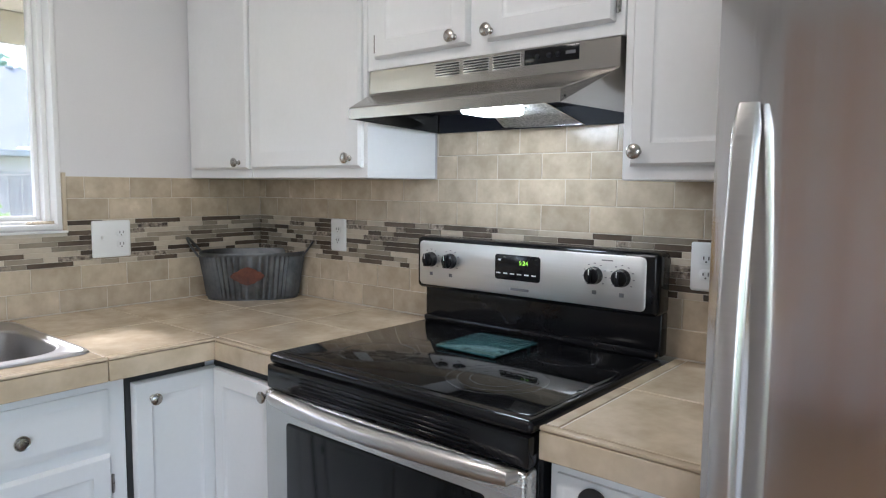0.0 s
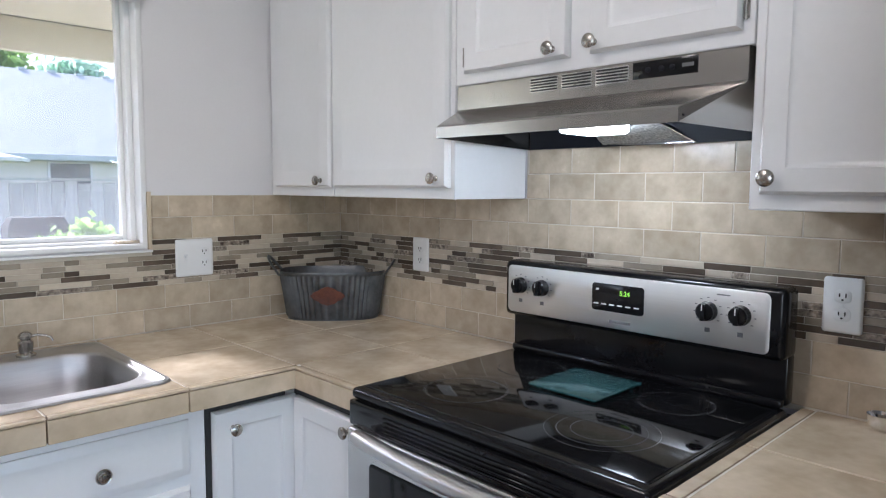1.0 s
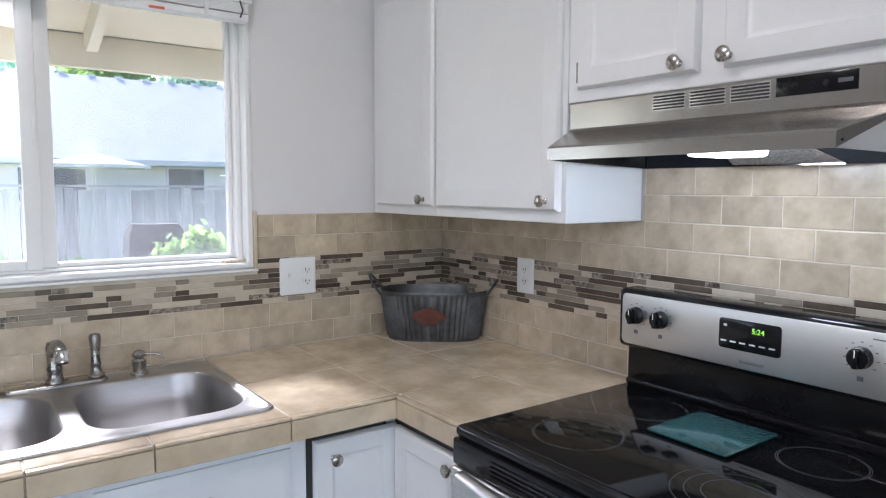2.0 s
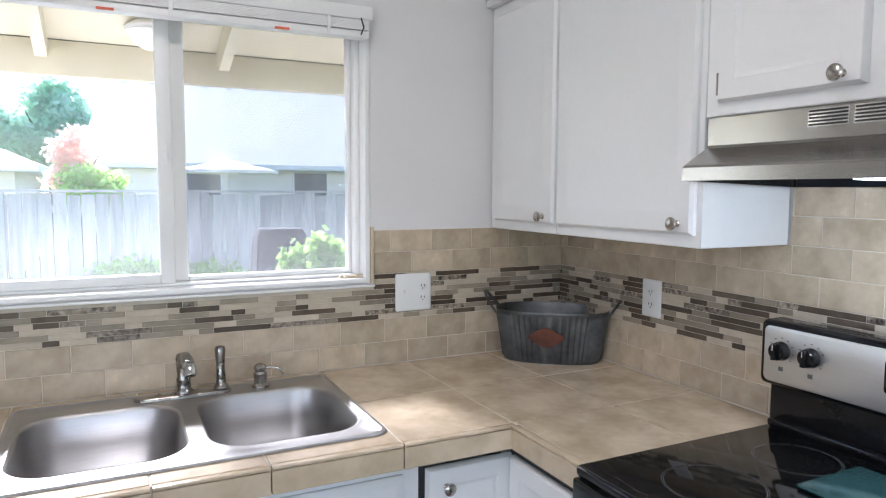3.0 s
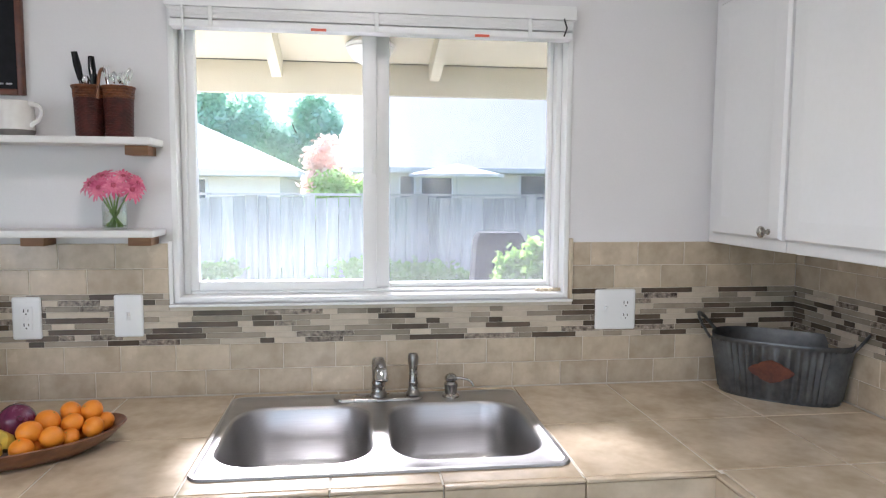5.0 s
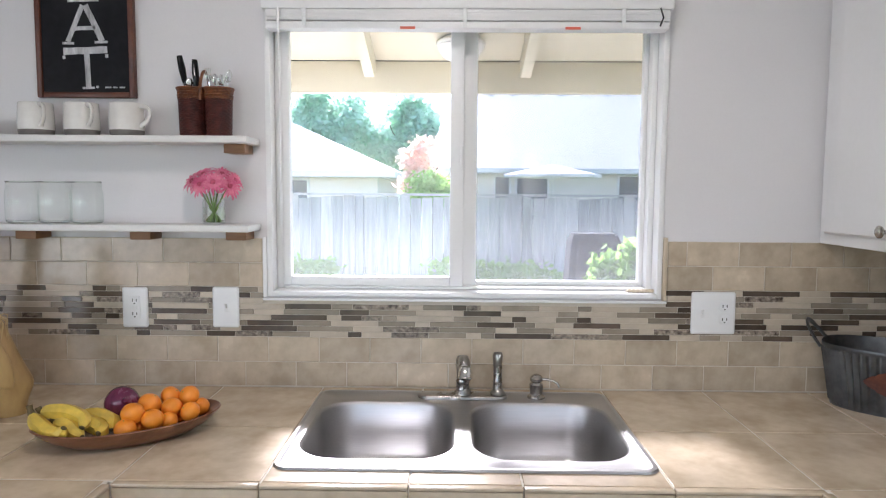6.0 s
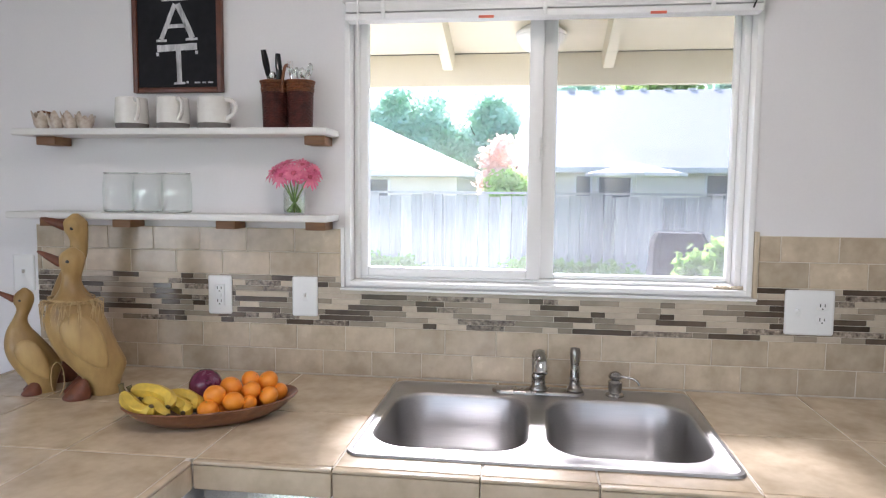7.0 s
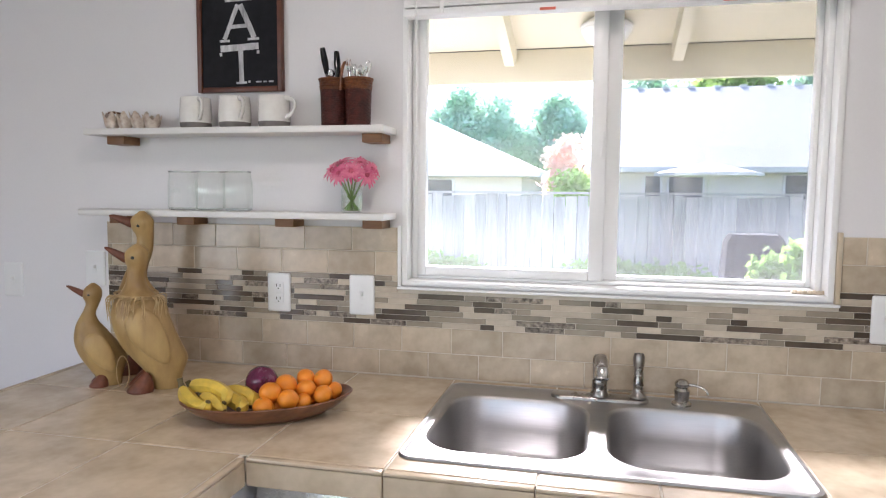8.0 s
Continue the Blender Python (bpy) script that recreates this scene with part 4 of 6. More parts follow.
# ---- plates on the walls ----
def wall_plate(name, place, u0, u1, v0, v1, gangs, label, category):
    """A white cover plate; gangs: 'o' a pair of sockets, 's' a toggle switch, 'g' a square socket block."""
    c = Vector(place((u0 + u1) / 2, v0, 0))
    r = root(name, c, label, category, "wall plates")
    p = part("plate", nested(place, u0, u1, v0, v1, [(0, 0), (0, 0.003), (0.002, 0.0052), (0.006, 0.006)], round_to=0.006), M_PLATE, r)
    flip = -1 if u0 > u1 else 1
    u0, u1 = min(u0, u1), max(u0, u1)
    vm = (v0 + v1) / 2
    for k, g in enumerate(gangs):
        um = u0 + (u1 - u0) * (k + 0.5) / len(gangs)
        if g == "s":
            part("switch_surround", nested(place, um - 0.006, um + 0.006, vm - 0.013, vm + 0.013, [(0, 0.0055), (0, 0.0065), (0.001, 0.007)]), M_PLATE, p)
            part("toggle", nested(place, um - 0.0045, um + 0.0045, vm - 0.001, vm + 0.011, [(0, 0.006), (0.001, 0.014), (0.002, 0.0155)]), M_PLATE, p)
            ends = (vm - 0.030, vm + 0.030)
        else:
            if g == "g":
                part("socket_block", nested(place, um - 0.0165, um + 0.0165, vm - 0.033, vm + 0.033, [(0, 0.0055), (0, 0.007), (0.001, 0.0078)]), M_PLATE, p)
                part("test_button", nested(place, um - 0.007, um + 0.007, vm - 0.006, vm + 0.006, [(0, 0.0075), (0, 0.009), (0.001, 0.0095)]), M_PLATE, p)
            for s in (-1, 1):
                vc = vm + s * (0.0195 if g == "o" else 0.020)
                if g == "o":
                    face_o = part("socket", nested(place, um - 0.0165, um + 0.0165, vc - 0.0135, vc + 0.0135, [(0, 0.0055), (0, 0.0068), (0.001, 0.0074)], round_to=0.010), M_PLATE, p)
                for du, h in ((-0.006, 0.0045), (0.006, 0.0038)):
                    part("slot", nested(place, um + du - 0.0012, um + du + 0.0012, vc - h + 0.002, vc + h + 0.002, [(0, 0.0072), (0, 0.0083)]), M_SLOT, p, smooth=False)
                part("slot", nested(place, um - 0.0022, um + 0.0022, vc - 0.0095, vc - 0.0055, [(0, 0.0072), (0, 0.0083)], round_to=0.002), M_SLOT, p, smooth=False)
            ends = (vm,) if g == "o" else (vm - 0.045, vm + 0.045)
        for ev in ends:
            a, b = Vector(place(um, ev, 0.0055)), Vector(place(um, ev, 1))
            part("screw", lathe([(0.0028, 0), (0.0028, 0.0012), (0, 0.0018)], a, b - a, 10), M_PLATE, p)
    return r


NT, ET = north(0.0), east(0.0)
wall_plate("wall_plate", NT, -0.665, -0.536, 1.088, 1.213, "so", "wide white plate with a switch and two sockets on tiles", "socket")
wall_plate("wall_plate", NT, -2.352, -2.276, 1.092, 1.212, "g", "white protected socket plate on the mosaic tiles", "socket")
wall_plate("wall_plate", NT, -2.082, -2.003, 1.094, 1.215, "s", "white toggle switch plate on the mosaic tiles", "light switch")
wall_plate("wall_plate", north(0.008), -3.352, -3.275, 1.095, 1.212, "s", "white toggle switch plate on the painted wall", "light switch")
wall_plate("wall_plate", north(0.008), -3.02, -2.945, 1.145, 1.262, "s", "white switch plate beside the tile edge", "light switch")
wall_plate("wall_plate", ET, -0.522, -0.443, 1.101, 1.218, "o", "white socket plate on the mosaic beside the tub", "socket")
wall_plate("wall_plate", ET, -1.838, -1.762, 1.092, 1.210, "o", "white socket plate between cooker and refrigerator", "socket")

# ---- shelves ----
for top, x0, brackets in ((1.651, -2.905, ((-2.862, -2.800), (-2.018, -1.957))), (1.404, -2.935, ((-2.862, -2.800), (-2.622, -2.562), (-2.292, -2.232), (-2.017, -1.957)))):
    sh = root("wall_shelf", (-2.42, -0.06, top - 0.02), "white painted board shelf on brown wooden blocks", "shelf", "wall shelves")
    part("board", box(x0, -1.937, -0.120, 0.0075, top - 0.019, top, 0.0025), M_SHELF, sh)
    for a, b in brackets:
        part("bracket", box(a, b, -0.070, 0.0075, top - 0.045, top - 0.0195, 0.002), M_BROWNWOOD, sh, "brown stained wood block")

# ---- chalkboard ----
BX0, BX1, BZ0, BZ1 = -2.576, -2.291, 1.766, 2.185
cbrd = root("chalkboard", (-2.434, 0, BZ0), "framed black chalkboard with chalk lettering", "chalkboard")
part("slate", box(BX0 + 0.010, BX1 - 0.010, -0.006, 0.0075, BZ0 + 0.01, BZ1 - 0.01), M_BOARD, cbrd, "matt black slate", smooth=False)
for b in ((BX0, BX0 + 0.016, BZ0, BZ1), (BX1 - 0.016, BX1, BZ0, BZ1), (BX0 + 0.0165, BX1 - 0.0165, BZ0, BZ0 + 0.016), (BX0 + 0.0165, BX1 - 0.0165, BZ1 - 0.016, BZ1)):
    part("frame_bar", box(b[0], b[1], -0.013, 0.0075, b[2], b[3], 0.003), M_BOARDFRAME, cbrd, "red-brown wooden frame")


def stroke(a, b, w):
    """One broad chalk stroke from a to b (x, z)."""
    bm = bmesh.new()
    d = Vector((b[0] - a[0], 0, b[1] - a[1])).normalized()
    s = Vector((d.z, 0, -d.x)) * w / 2
    vs = []
    for y in (-0.0062, -0.0068):
        for k in range(7):
            p = Vector((a[0] + (b[0] - a[0]) * k / 6, y, a[1] + (b[1] - a[1]) * k / 6))
            j = 0.0012 * random.uniform(-1, 1)
            vs.append((bm.verts.new(p + s * (1 + j * 60)), bm.verts.new(p - s * (1 - j * 60))))
    for k in range(6):
        bm.faces.new((vs[7 + k][0], vs[7 + k][1], vs[8 + k][1], vs[8 + k][0]))
        bm.faces.new((vs[k][0], vs[k + 1][0], vs[8 + k][0], vs[7 + k][0]))
        bm.faces.new((vs[k][1], vs[k + 1][1], vs[8 + k][1], vs[7 + k][1]))
    return bm


LX = -2.436
letters = {
    "letter_t": [((LX - 0.062, 1.898), (LX + 0.066, 1.903), 0.024), ((LX + 0.006, 1.892), (LX + 0.008, 1.797), 0.019), ((LX - 0.062, 1.886), (LX - 0.060, 1.876), 0.010), ((LX + 0.064, 1.890), (LX + 0.064, 1.880), 0.010), ((LX - 0.010, 1.794), (LX + 0.026, 1.795), 0.008)],
    "letter_a": [((LX - 0.048, 1.925), (LX - 0.002, 2.028), 0.017), ((LX + 0.052, 1.928), (LX + 0.006, 2.028), 0.021), ((LX - 0.030, 1.962), (LX + 0.034, 1.965), 0.014), ((LX - 0.064, 1.921), (LX - 0.030, 1.921), 0.009), ((LX + 0.030, 1.924), (LX + 0.068, 1.925), 0.009)],
    "letter_e": [((LX - 0.030, 2.045), (LX - 0.030, 2.145), 0.022), ((LX - 0.045, 2.044), (LX + 0.045, 2.046), 0.018), ((LX - 0.035, 2.096), (LX + 0.026, 2.096), 0.014), ((LX - 0.045, 2.145), (LX + 0.045, 2.146), 0.018)],
}
for nm, ss in letters.items():
    bm = bmesh.new()
    for a, b, w in ss:
        merge(bm, stroke(a, b, 0.8 * w))
    part(nm, bm, M_CHALK, cbrd, "white chalk capital letter", smooth=False)
for k, (a, b) in enumerate(((0.030, 0.037), (0.056, 0.074), (0.080, 0.092), (0.098, 0.114))):
    part("chalk_mark", box(LX + a, LX + b, -0.0066, -0.006, 1.794, 1.7985 + 0.002 * (k == 0)), M_CHALK, cbrd, smooth=False)

# ---- on the upper shelf ----
S1, S2 = 1.6515, 1.4045


def mug(x, turn):
    r = root("mug", (x, -0.062, S1), "cream glazed mug with a bare grey clay foot", "mug", "mugs on the shelf")
    part("cup", lathe([(0.0470, 0.0162), (0.0472, 0.040), (0.0455, 0.070), (0.0440, 0.0905), (0.0425, 0.092), (0.0408, 0.090), (0.0430, 0.022), (0, 0.018)], (x, -0.062, S1), seg=36), M_CERAMIC, r)
    part("foot", lathe([(0, 0.0005), (0.042, 0.0005), (0.0445, 0.004), (0.0468, 0.0160), (0, 0.0160)], (x, -0.062, S1), seg=36), M_CLAY, r, "unglazed grey clay foot")
    d = Vector((math.cos(radians(turn)), math.sin(radians(turn)), 0))
    c = Vector((x, -0.062, S1))
    pts = [c + d * (0.0425 + 0.034 * math.sin(math.pi * min(1, k / 8.5)) ** 0.8) + Vector((0, 0, 0.084 + 0.007 * math.sin(math.pi * k / 5) - 0.056 * k / 10)) for k in range(9)] + [c + d * 0.046 + Vector((0, 0, 0.026))]
    part("handle", tube(pts, [0.0066, 0.0062, 0.0058, 0.0055, 0.0053, 0.0053, 0.0053, 0.0055, 0.0058, 0.0062], 10, 1.35), M_CERAMIC, r)
    return r


for x, turn in ((-2.552, -44), (-2.421, -42), (-2.293, -14)):
    mug(x, turn)
# little scalloped shell cups in a row
for k, x in enumerate((-2.842, -2.793, -2.746, -2.700)):
    bm = bmesh.new()
    n = 30
    rings = []
    for r_, h in ((0.005, 0.001), (0.014, 0.002), (0.021, 0.014), (0.025, 0.032), (0.0275, 0.043), (0.026, 0.0435), (0.023, 0.032), (0.018, 0.014), (0.004, 0.008)):
        rings.append([bm.verts.new((x + r_ * (1 + 0.10 * math.sin(5 * 2 * math.pi * j / n + k)) * math.cos(2 * math.pi * j / n), -0.066 + r_ * (1 + 0.10 * math.sin(5 * 2 * math.pi * j / n + k)) * math.sin(2 * math.pi * j / n), S1 + h * (1 + (0.28 * math.sin(5 * 2 * math.pi * j / n + k) if h > 0.03 else 0)) * (0.82 if k == 3 else 1))) for j in range(n)])
    for a, b in zip(rings, rings[1:]):
        bridge(bm, a, b)
    bm.faces.new(rings[0])
    bm.faces.new(rings[-1])
    solo("scalloped_cup", bm, M_SHELL, "small brown and cream scalloped cup on the shelf", "cup", "scalloped cups")
solo("wooden_stick", tube([(-2.853, -0.070, S1 + 0.052), (-2.838, -0.066, S1 + 0.054), (-2.815, -0.062, S1 + 0.050)], [0.003, 0.004, 0.003], 8), M_BOWLWOOD, "short brown wooden stick lying across the cups", "stick")

# woven cutlery caddy
caddy = root("cutlery_caddy", (-2.068, -0.062, S1), "dark red-brown woven wicker cutlery caddy", "cutlery caddy")


def woven(cx, cy, r0, r1, z0, z1, rows, amp, squash=1.0, inner=True):
    bm = bmesh.new()
    n = 48
    last = None
    prof = []
    for k in range(rows * 2 + 1):
        f = k / (rows * 2)
        prof.append((r0 + (r1 - r0) * f, z0 + (z1 - z0) * f, k))
    prof2 = prof + [(r1 - 0.004, z1, -1), (r0 - 0.004, z0 + 0.006, -1)]
    for r_, z, k in prof2:
        ring = []
        for j in range(n):
            w = 2 * math.pi * j / n
            s = amp * math.sin(12 * w + (math.pi if (k // 2) % 2 else 0)) + (amp * 0.8 if k % 2 else -amp * 0.8) if k >= 0 else 0
            ring.append(bm.verts.new((cx + (r_ + s) * math.cos(w), cy + (r_ + s) * squash * math.sin(w), z)))
        if last:
            bridge(bm, last, ring)
        else:
            bm.faces.new(ring[::-1])
        last = ring
    bm.faces.new(last)
    return bm


for cx in (-2.106, -2.031):
    part("basket", woven(cx, -0.062, 0.0345, 0.0375, S1 + 0.0005, S1 + 0.103, 20, 0.0009), M_WICKER, caddy)
    part("band", woven(cx, -0.062, 0.0385, 0.0395, S1 + 0.1032, S1 + 0.132, 4, 0.0016), M_WICKER_L, caddy, "lighter plaited band")
    part("rim", lathe([(0.041 + 0.003 * math.cos(2 * math.pi * k / 8), 0.003 * math.sin(2 * math.pi * k / 8)) for k in range(9)], (cx, -0.062, S1 + 0.133), seg=32), M_WICKER_L, caddy)
part("handle", tube([(-2.069 + 0.004 * math.cos(math.pi * k / 12), -0.062 + 0.030 * math.cos(math.pi * k / 12), S1 + 0.10 + 0.082 * math.sin(math.pi * k / 12)) for k in range(13)], 0.0045, 8), M_WICKER_L, caddy)


def flatware(name, x, y, z0, z1, lean, kind):
    r = root(name, (x, y, z0), {"knife": "table knife with a black handle in the caddy", "spoon": "steel spoon standing in the wicker caddy", "fork": "steel fork standing in the wicker caddy"}[kind], kind, "cutlery in the caddy")
    top = (x + lean[0], y + lean[1], z1)
    mid = (x + lean[0] * 0.45, y + lean[1] * 0.45, z0 + (z1 - z0) * 0.45)
    if kind == "knife":
        part("blade", tube([(x, y, z0), mid], [0.008, 0.008], 8, 0.15), M_CHROME, r)
        part("handle", tube([mid, ((mid[0] + top[0]) / 2, (mid[1] + top[1]) / 2, (mid[2] + top[2]) / 2), top], [0.0075, 0.0105, 0.008], 10, 0.7), M_BLACK, r, "black handle")
    else:
        part("stem", tube([(x, y, z0), mid, ((mid[0] * 0.4 + top[0] * 0.6), (mid[1] * 0.4 + top[1] * 0.6), mid[2] * 0.4 + top[2] * 0.6)], [0.004, 0.003, 0.003], 8, 0.5), M_CHROME, r)
        a = Vector(mid).lerp(Vector(top), 0.30)
        b = Vector(top)
        if kind == "spoon":
            part("head", tube([a, a.lerp(b, 0.25), a.lerp(b, 0.6), a.lerp(b, 0.88), b], [0.003, 0.008, 0.0105, 0.0075, 0.002], 12, 0.3), M_CHROME, r)
        else:
            bm = tube([a, a.lerp(b, 0.2), a.lerp(b, 0.5)], [0.003, 0.009, 0.0095], 10, 0.25)
            for o in (-0.0066, -0.0022, 0.0022, 0.0066):
                v = Vector((o, 0, 0))
                tube([a.lerp(b, 0.45) + v, b + v], [0.0014, 0.0009], 6, into=bm)
            part("head", bm, M_CHROME, r)


flatware("knife", -2.112, -0.066, S1 + 0.09, S1 + 0.222, (-0.022, -0.01), "knife")
flatware("knife", -2.094, -0.050, S1 + 0.09, S1 + 0.218, (-0.012, 0.012), "knife")
flatware("knife", -2.090, -0.075, S1 + 0.09, S1 + 0.165, (0.006, -0.008), "knife")
flatware("spoon", -2.120, -0.058, S1 + 0.09, S1 + 0.168, (-0.006, 0.0), "spoon")
flatware("spoon", -2.104, -0.084, S1 + 0.09, S1 + 0.160, (0.002, -0.004), "spoon")
flatware("fork", -2.046, -0.070, S1 + 0.09, S1 + 0.188, (-0.008, -0.01), "fork")
flatware("spoon", -2.036, -0.060, S1 + 0.09, S1 + 0.176, (-0.004, 0.0), "spoon")
flatware("spoon", -2.022, -0.075, S1 + 0.09, S1 + 0.170, (0.006, -0.008), "spoon")
flatware("spoon", -2.016, -0.052, S1 + 0.09, S1 + 0.188, (0.014, 0.0), "spoon")
flatware("fork", -2.028, -0.046, S1 + 0.09, S1 + 0.180, (0.008, 0.01), "fork")

# ---- on the lower shelf ----
for x in (-2.603, -2.508, -2.416):
    j = root("glass_jar", (x, -0.062, S2), "empty clear glass preserving jar", "jar", "jars on the shelf")
    outer = [(0, 0.0005), (0.036, 0.0005), (0.041, 0.004), (0.0432, 0.012), (0.0434, 0.030), (0.0426, 0.033), (0.0434, 0.036), (0.0432, 0.086), (0.0405, 0.094), (0.0388, 0.098), (0.0402, 0.1005), (0.0388, 0.103), (0.0402, 0.107), (0.0388, 0.110), (0.0392, 0.1165), (0.0375, 0.1175)]
    part("glass", lathe(outer, (x, -0.062, S2), seg=40), M_JAR, j)
    part("rim", lathe([(0.0385 + 0.0022 * math.cos(2 * math.pi * k / 8), 0.117 + 0.0022 * math.sin(2 * math.pi * k / 8)) for k in range(9)], (x, -0.062, S2), seg=36), M_THICKGLASS, j)
    part("thick_base", lathe([(0, 0.0008), (0.036, 0.0008), (0.0415, 0.005), (0.0420, 0.008), (0.037, 0.0085), (0, 0.0078)], (x, -0.062, S2), seg=36), M_THICKGLASS, j)
    part("embossing", nested(lambda u, v, n: (x + (0.0434 + n) * math.sin(u), -0.062 - (0.0434 + n) * math.cos(u), S2 + v), -0.42, 0.42, 0.052, 0.068, [(0, -0.0002), (0, 0.0007), (0.004, 0.0009)]), M_JAR, j)
VX = -2.050
vase = root("glass_vase", (VX, -0.066, S2), "small glass jar vase half filled with water", "vase")
part("glass", lathe([(0, 0.0005), (0.027, 0.0005), (0.031, 0.004), (0.0315, 0.010), (0.0315, 0.066), (0.028, 0.076), (0.028, 0.086), (0.0265, 0.087), (0.0265, 0.076), (0.0295, 0.065), (0.0295, 0.010), (0.026, 0.006), (0, 0.006)], (VX, -0.066, S2), seg=32), M_JAR, vase)
part("water", lathe([(0, 0.0065), (0.0255, 0.0065), (0.0290, 0.0105), (0.0290, 0.050), (0, 0.0502)], (VX, -0.066, S2), seg=32), M_WATER, vase)


def gerbera(head, tilt, foot, size):
    r = root("pink_gerbera", foot, "pink gerbera flower standing in the glass vase", "flower", "flowers in the vase")
    h, d = Vector(head), Vector(tilt).normalized()
    f = Vector(foot)
    part("stem", tube([f, f.lerp(h, 0.5) + Vector((0, 0, 0.004)), h - d * 0.012, h - d * 0.002], [0.0026, 0.0024, 0.0024, 0.004], 8), M_STEM, r)
    turn = Vector((0, 0, 1)).rotation_difference(d).to_matrix()
    bm = bmesh.new()
    for layer, (n, l, up) in enumerate(((17, 1.0, 0.05), (15, 0.80, 0.28), (12, 0.52, 0.5))):
        for k in range(n):
            w = 2 * math.pi * (k + 0.5 * layer) / n + random.uniform(-0.06, 0.06)
            ll = size * l * random.uniform(0.85, 1.12)
            up_ = up + random.uniform(-0.12, 0.12)
            e = []
            for s, wd, cu in ((0.12, 0.06, 0.0), (0.5, 0.125, 0.05), (0.85, 0.11, -0.04), (1.0, 0.035, -0.14)):
                rr, hh = ll * s, ll * (up_ * s + cu) + 0.001 * layer
                for sg in (-1, 1):
                    q = Vector((rr * math.cos(w) - sg * wd * ll * math.sin(w) * 0.75, rr * math.sin(w) + sg * wd * ll * math.cos(w) * 0.75, hh))
                    e.append(bm.verts.new(h + turn @ q))
            for j in range(3):
                bm.faces.new((e[2 * j], e[2 * j + 1], e[2 * j + 3], e[2 * j + 2]))
    part("petals", bm, M_PETAL, r, "layered pink petals")
    part("eye", lathe([(size * 0.24, 0), (size * 0.20, size * 0.16), (0, size * 0.22)], h, d, 14), M_FLOWEREYE, r)


for hx, hy, hz_, tx, ty, tz, sz in ((-0.055, -0.012, 0.122, -0.6, -0.6, 0.5, 0.036), (-0.026, -0.030, 0.112, -0.3, -0.95, 0.4, 0.036), (0.012, -0.034, 0.118, 0.1, -1, 0.4, 0.037), (0.050, -0.014, 0.108, 0.6, -0.7, 0.25, 0.037), (-0.028, 0.004, 0.142, -0.3, -0.5, 0.9, 0.034), (0.024, 0.002, 0.142, 0.3, -0.5, 0.9, 0.035), (0.060, 0.0, 0.125, 0.8, -0.3, 0.5, 0.032)):
    gerbera((VX + hx, -0.066 + hy, S2 + hz_), (tx, ty, tz), (VX - hx * 0.28, -0.066 - hy * 0.25, S2 + 0.008), sz)

# ---- galvanised tub in the corner ----
tub = root("metal_tub", (-0.165, -0.160, TOP), "grey corrugated metal tub with a rusty plaque", "tub")
ax, ay = Vector((0.78, -0.626, 0)), Vector((0.626, 0.78, 0))
TC = Vector((-0.151, -0.166, TOP))
bm = bmesh.new()
last = None
n = 224
TH = 0.172
prof = [(0, 0.0005, 0), (0, 0.004, 0), (0.02, 0.008, 0), (0.06, 0.012, 1), (0.5, 0.09, 1), (0.93, 0.158, 1), (0.96, 0.162, 0), (1.0, 0.166, 0), (1.03, 0.170, 0), (1.03, 0.174, 0), (1.0, 0.176, 0), (0.95, 0.172, 0), (0.66, 0.155, 0), (-0.30, 0.012, 0)]
for f, z, c in prof:
    A, B = 0.164 + 0.026 * f, 0.094 + 0.022 * f
    ring = []
    for k in range(n):
        w = 2 * math.pi * k / n
        cs, sn = math.cos(w), math.sin(w)
        q = 2 / 2.6
        rx, ry = A * math.copysign(abs(cs) ** q, cs), B * math.copysign(abs(sn) ** q, sn)
        s = 1 + c * 0.022 * math.cos(math.pi * k / 2)
        ring.append(bm.verts.new(TC + ax * rx * s + ay * ry * s + Vector((0, 0, z))))
    if last:
        bridge(bm, last, ring)
    else:
        bm.faces.new(ring[::-1])
    last = ring
bm.faces.new(last)
part("body", bm, M_TUB, tub)
for s in (-1, 1):
    pts = [TC + ax * s * (0.186 + 0.046 * math.sin(math.pi * k / 10)) + ay * (0.056 * math.cos(math.pi * k / 10)) + Vector((0, 0, 0.160 + 0.062 * math.sin(math.pi * k / 10))) for k in range(11)]
    part("handle", tube(pts, 0.0085, 8, 0.5), M_TUB, tub, "flat metal loop handle")
bm = bmesh.new()
lp = []
for k in range(40):
    w = 2 * math.pi * k / 40
    rr = 1 + 0.10 * math.cos(4 * w) + 0.03 * math.cos(12 * w)
    lp.append((0.054 * rr * math.cos(w), 0.030 * rr * math.sin(w)))
fr_ = []
for dn in (-0.002, 0.0045):
    fr_.append([bm.verts.new(TC + ax * (u_ - 0.012) - ay * ((0.095 + 0.022 * (0.092 + v_) / 0.166) * (1 - abs((u_ - 0.012) / 0.177) ** 2.6) ** (1 / 2.6) + dn) + Vector((0, 0, 0.092 + v_))) for u_, v_ in lp])
bridge(bm, fr_[0], fr_[1])
bm.faces.new(fr_[1])
bm.faces.new(fr_[0][::-1])
part("plaque", bm, M_RUST, tub, "rusty shaped metal plaque", smooth=False)

# ---- fruit bowl ----
BC, BA = Vector((-2.127, -0.436, TOP)), radians(30)
bu, bv = Vector((math.cos(BA), math.sin(BA), 0)), Vector((-math.sin(BA), math.cos(BA), 0))
bm = bmesh.new()
last = None
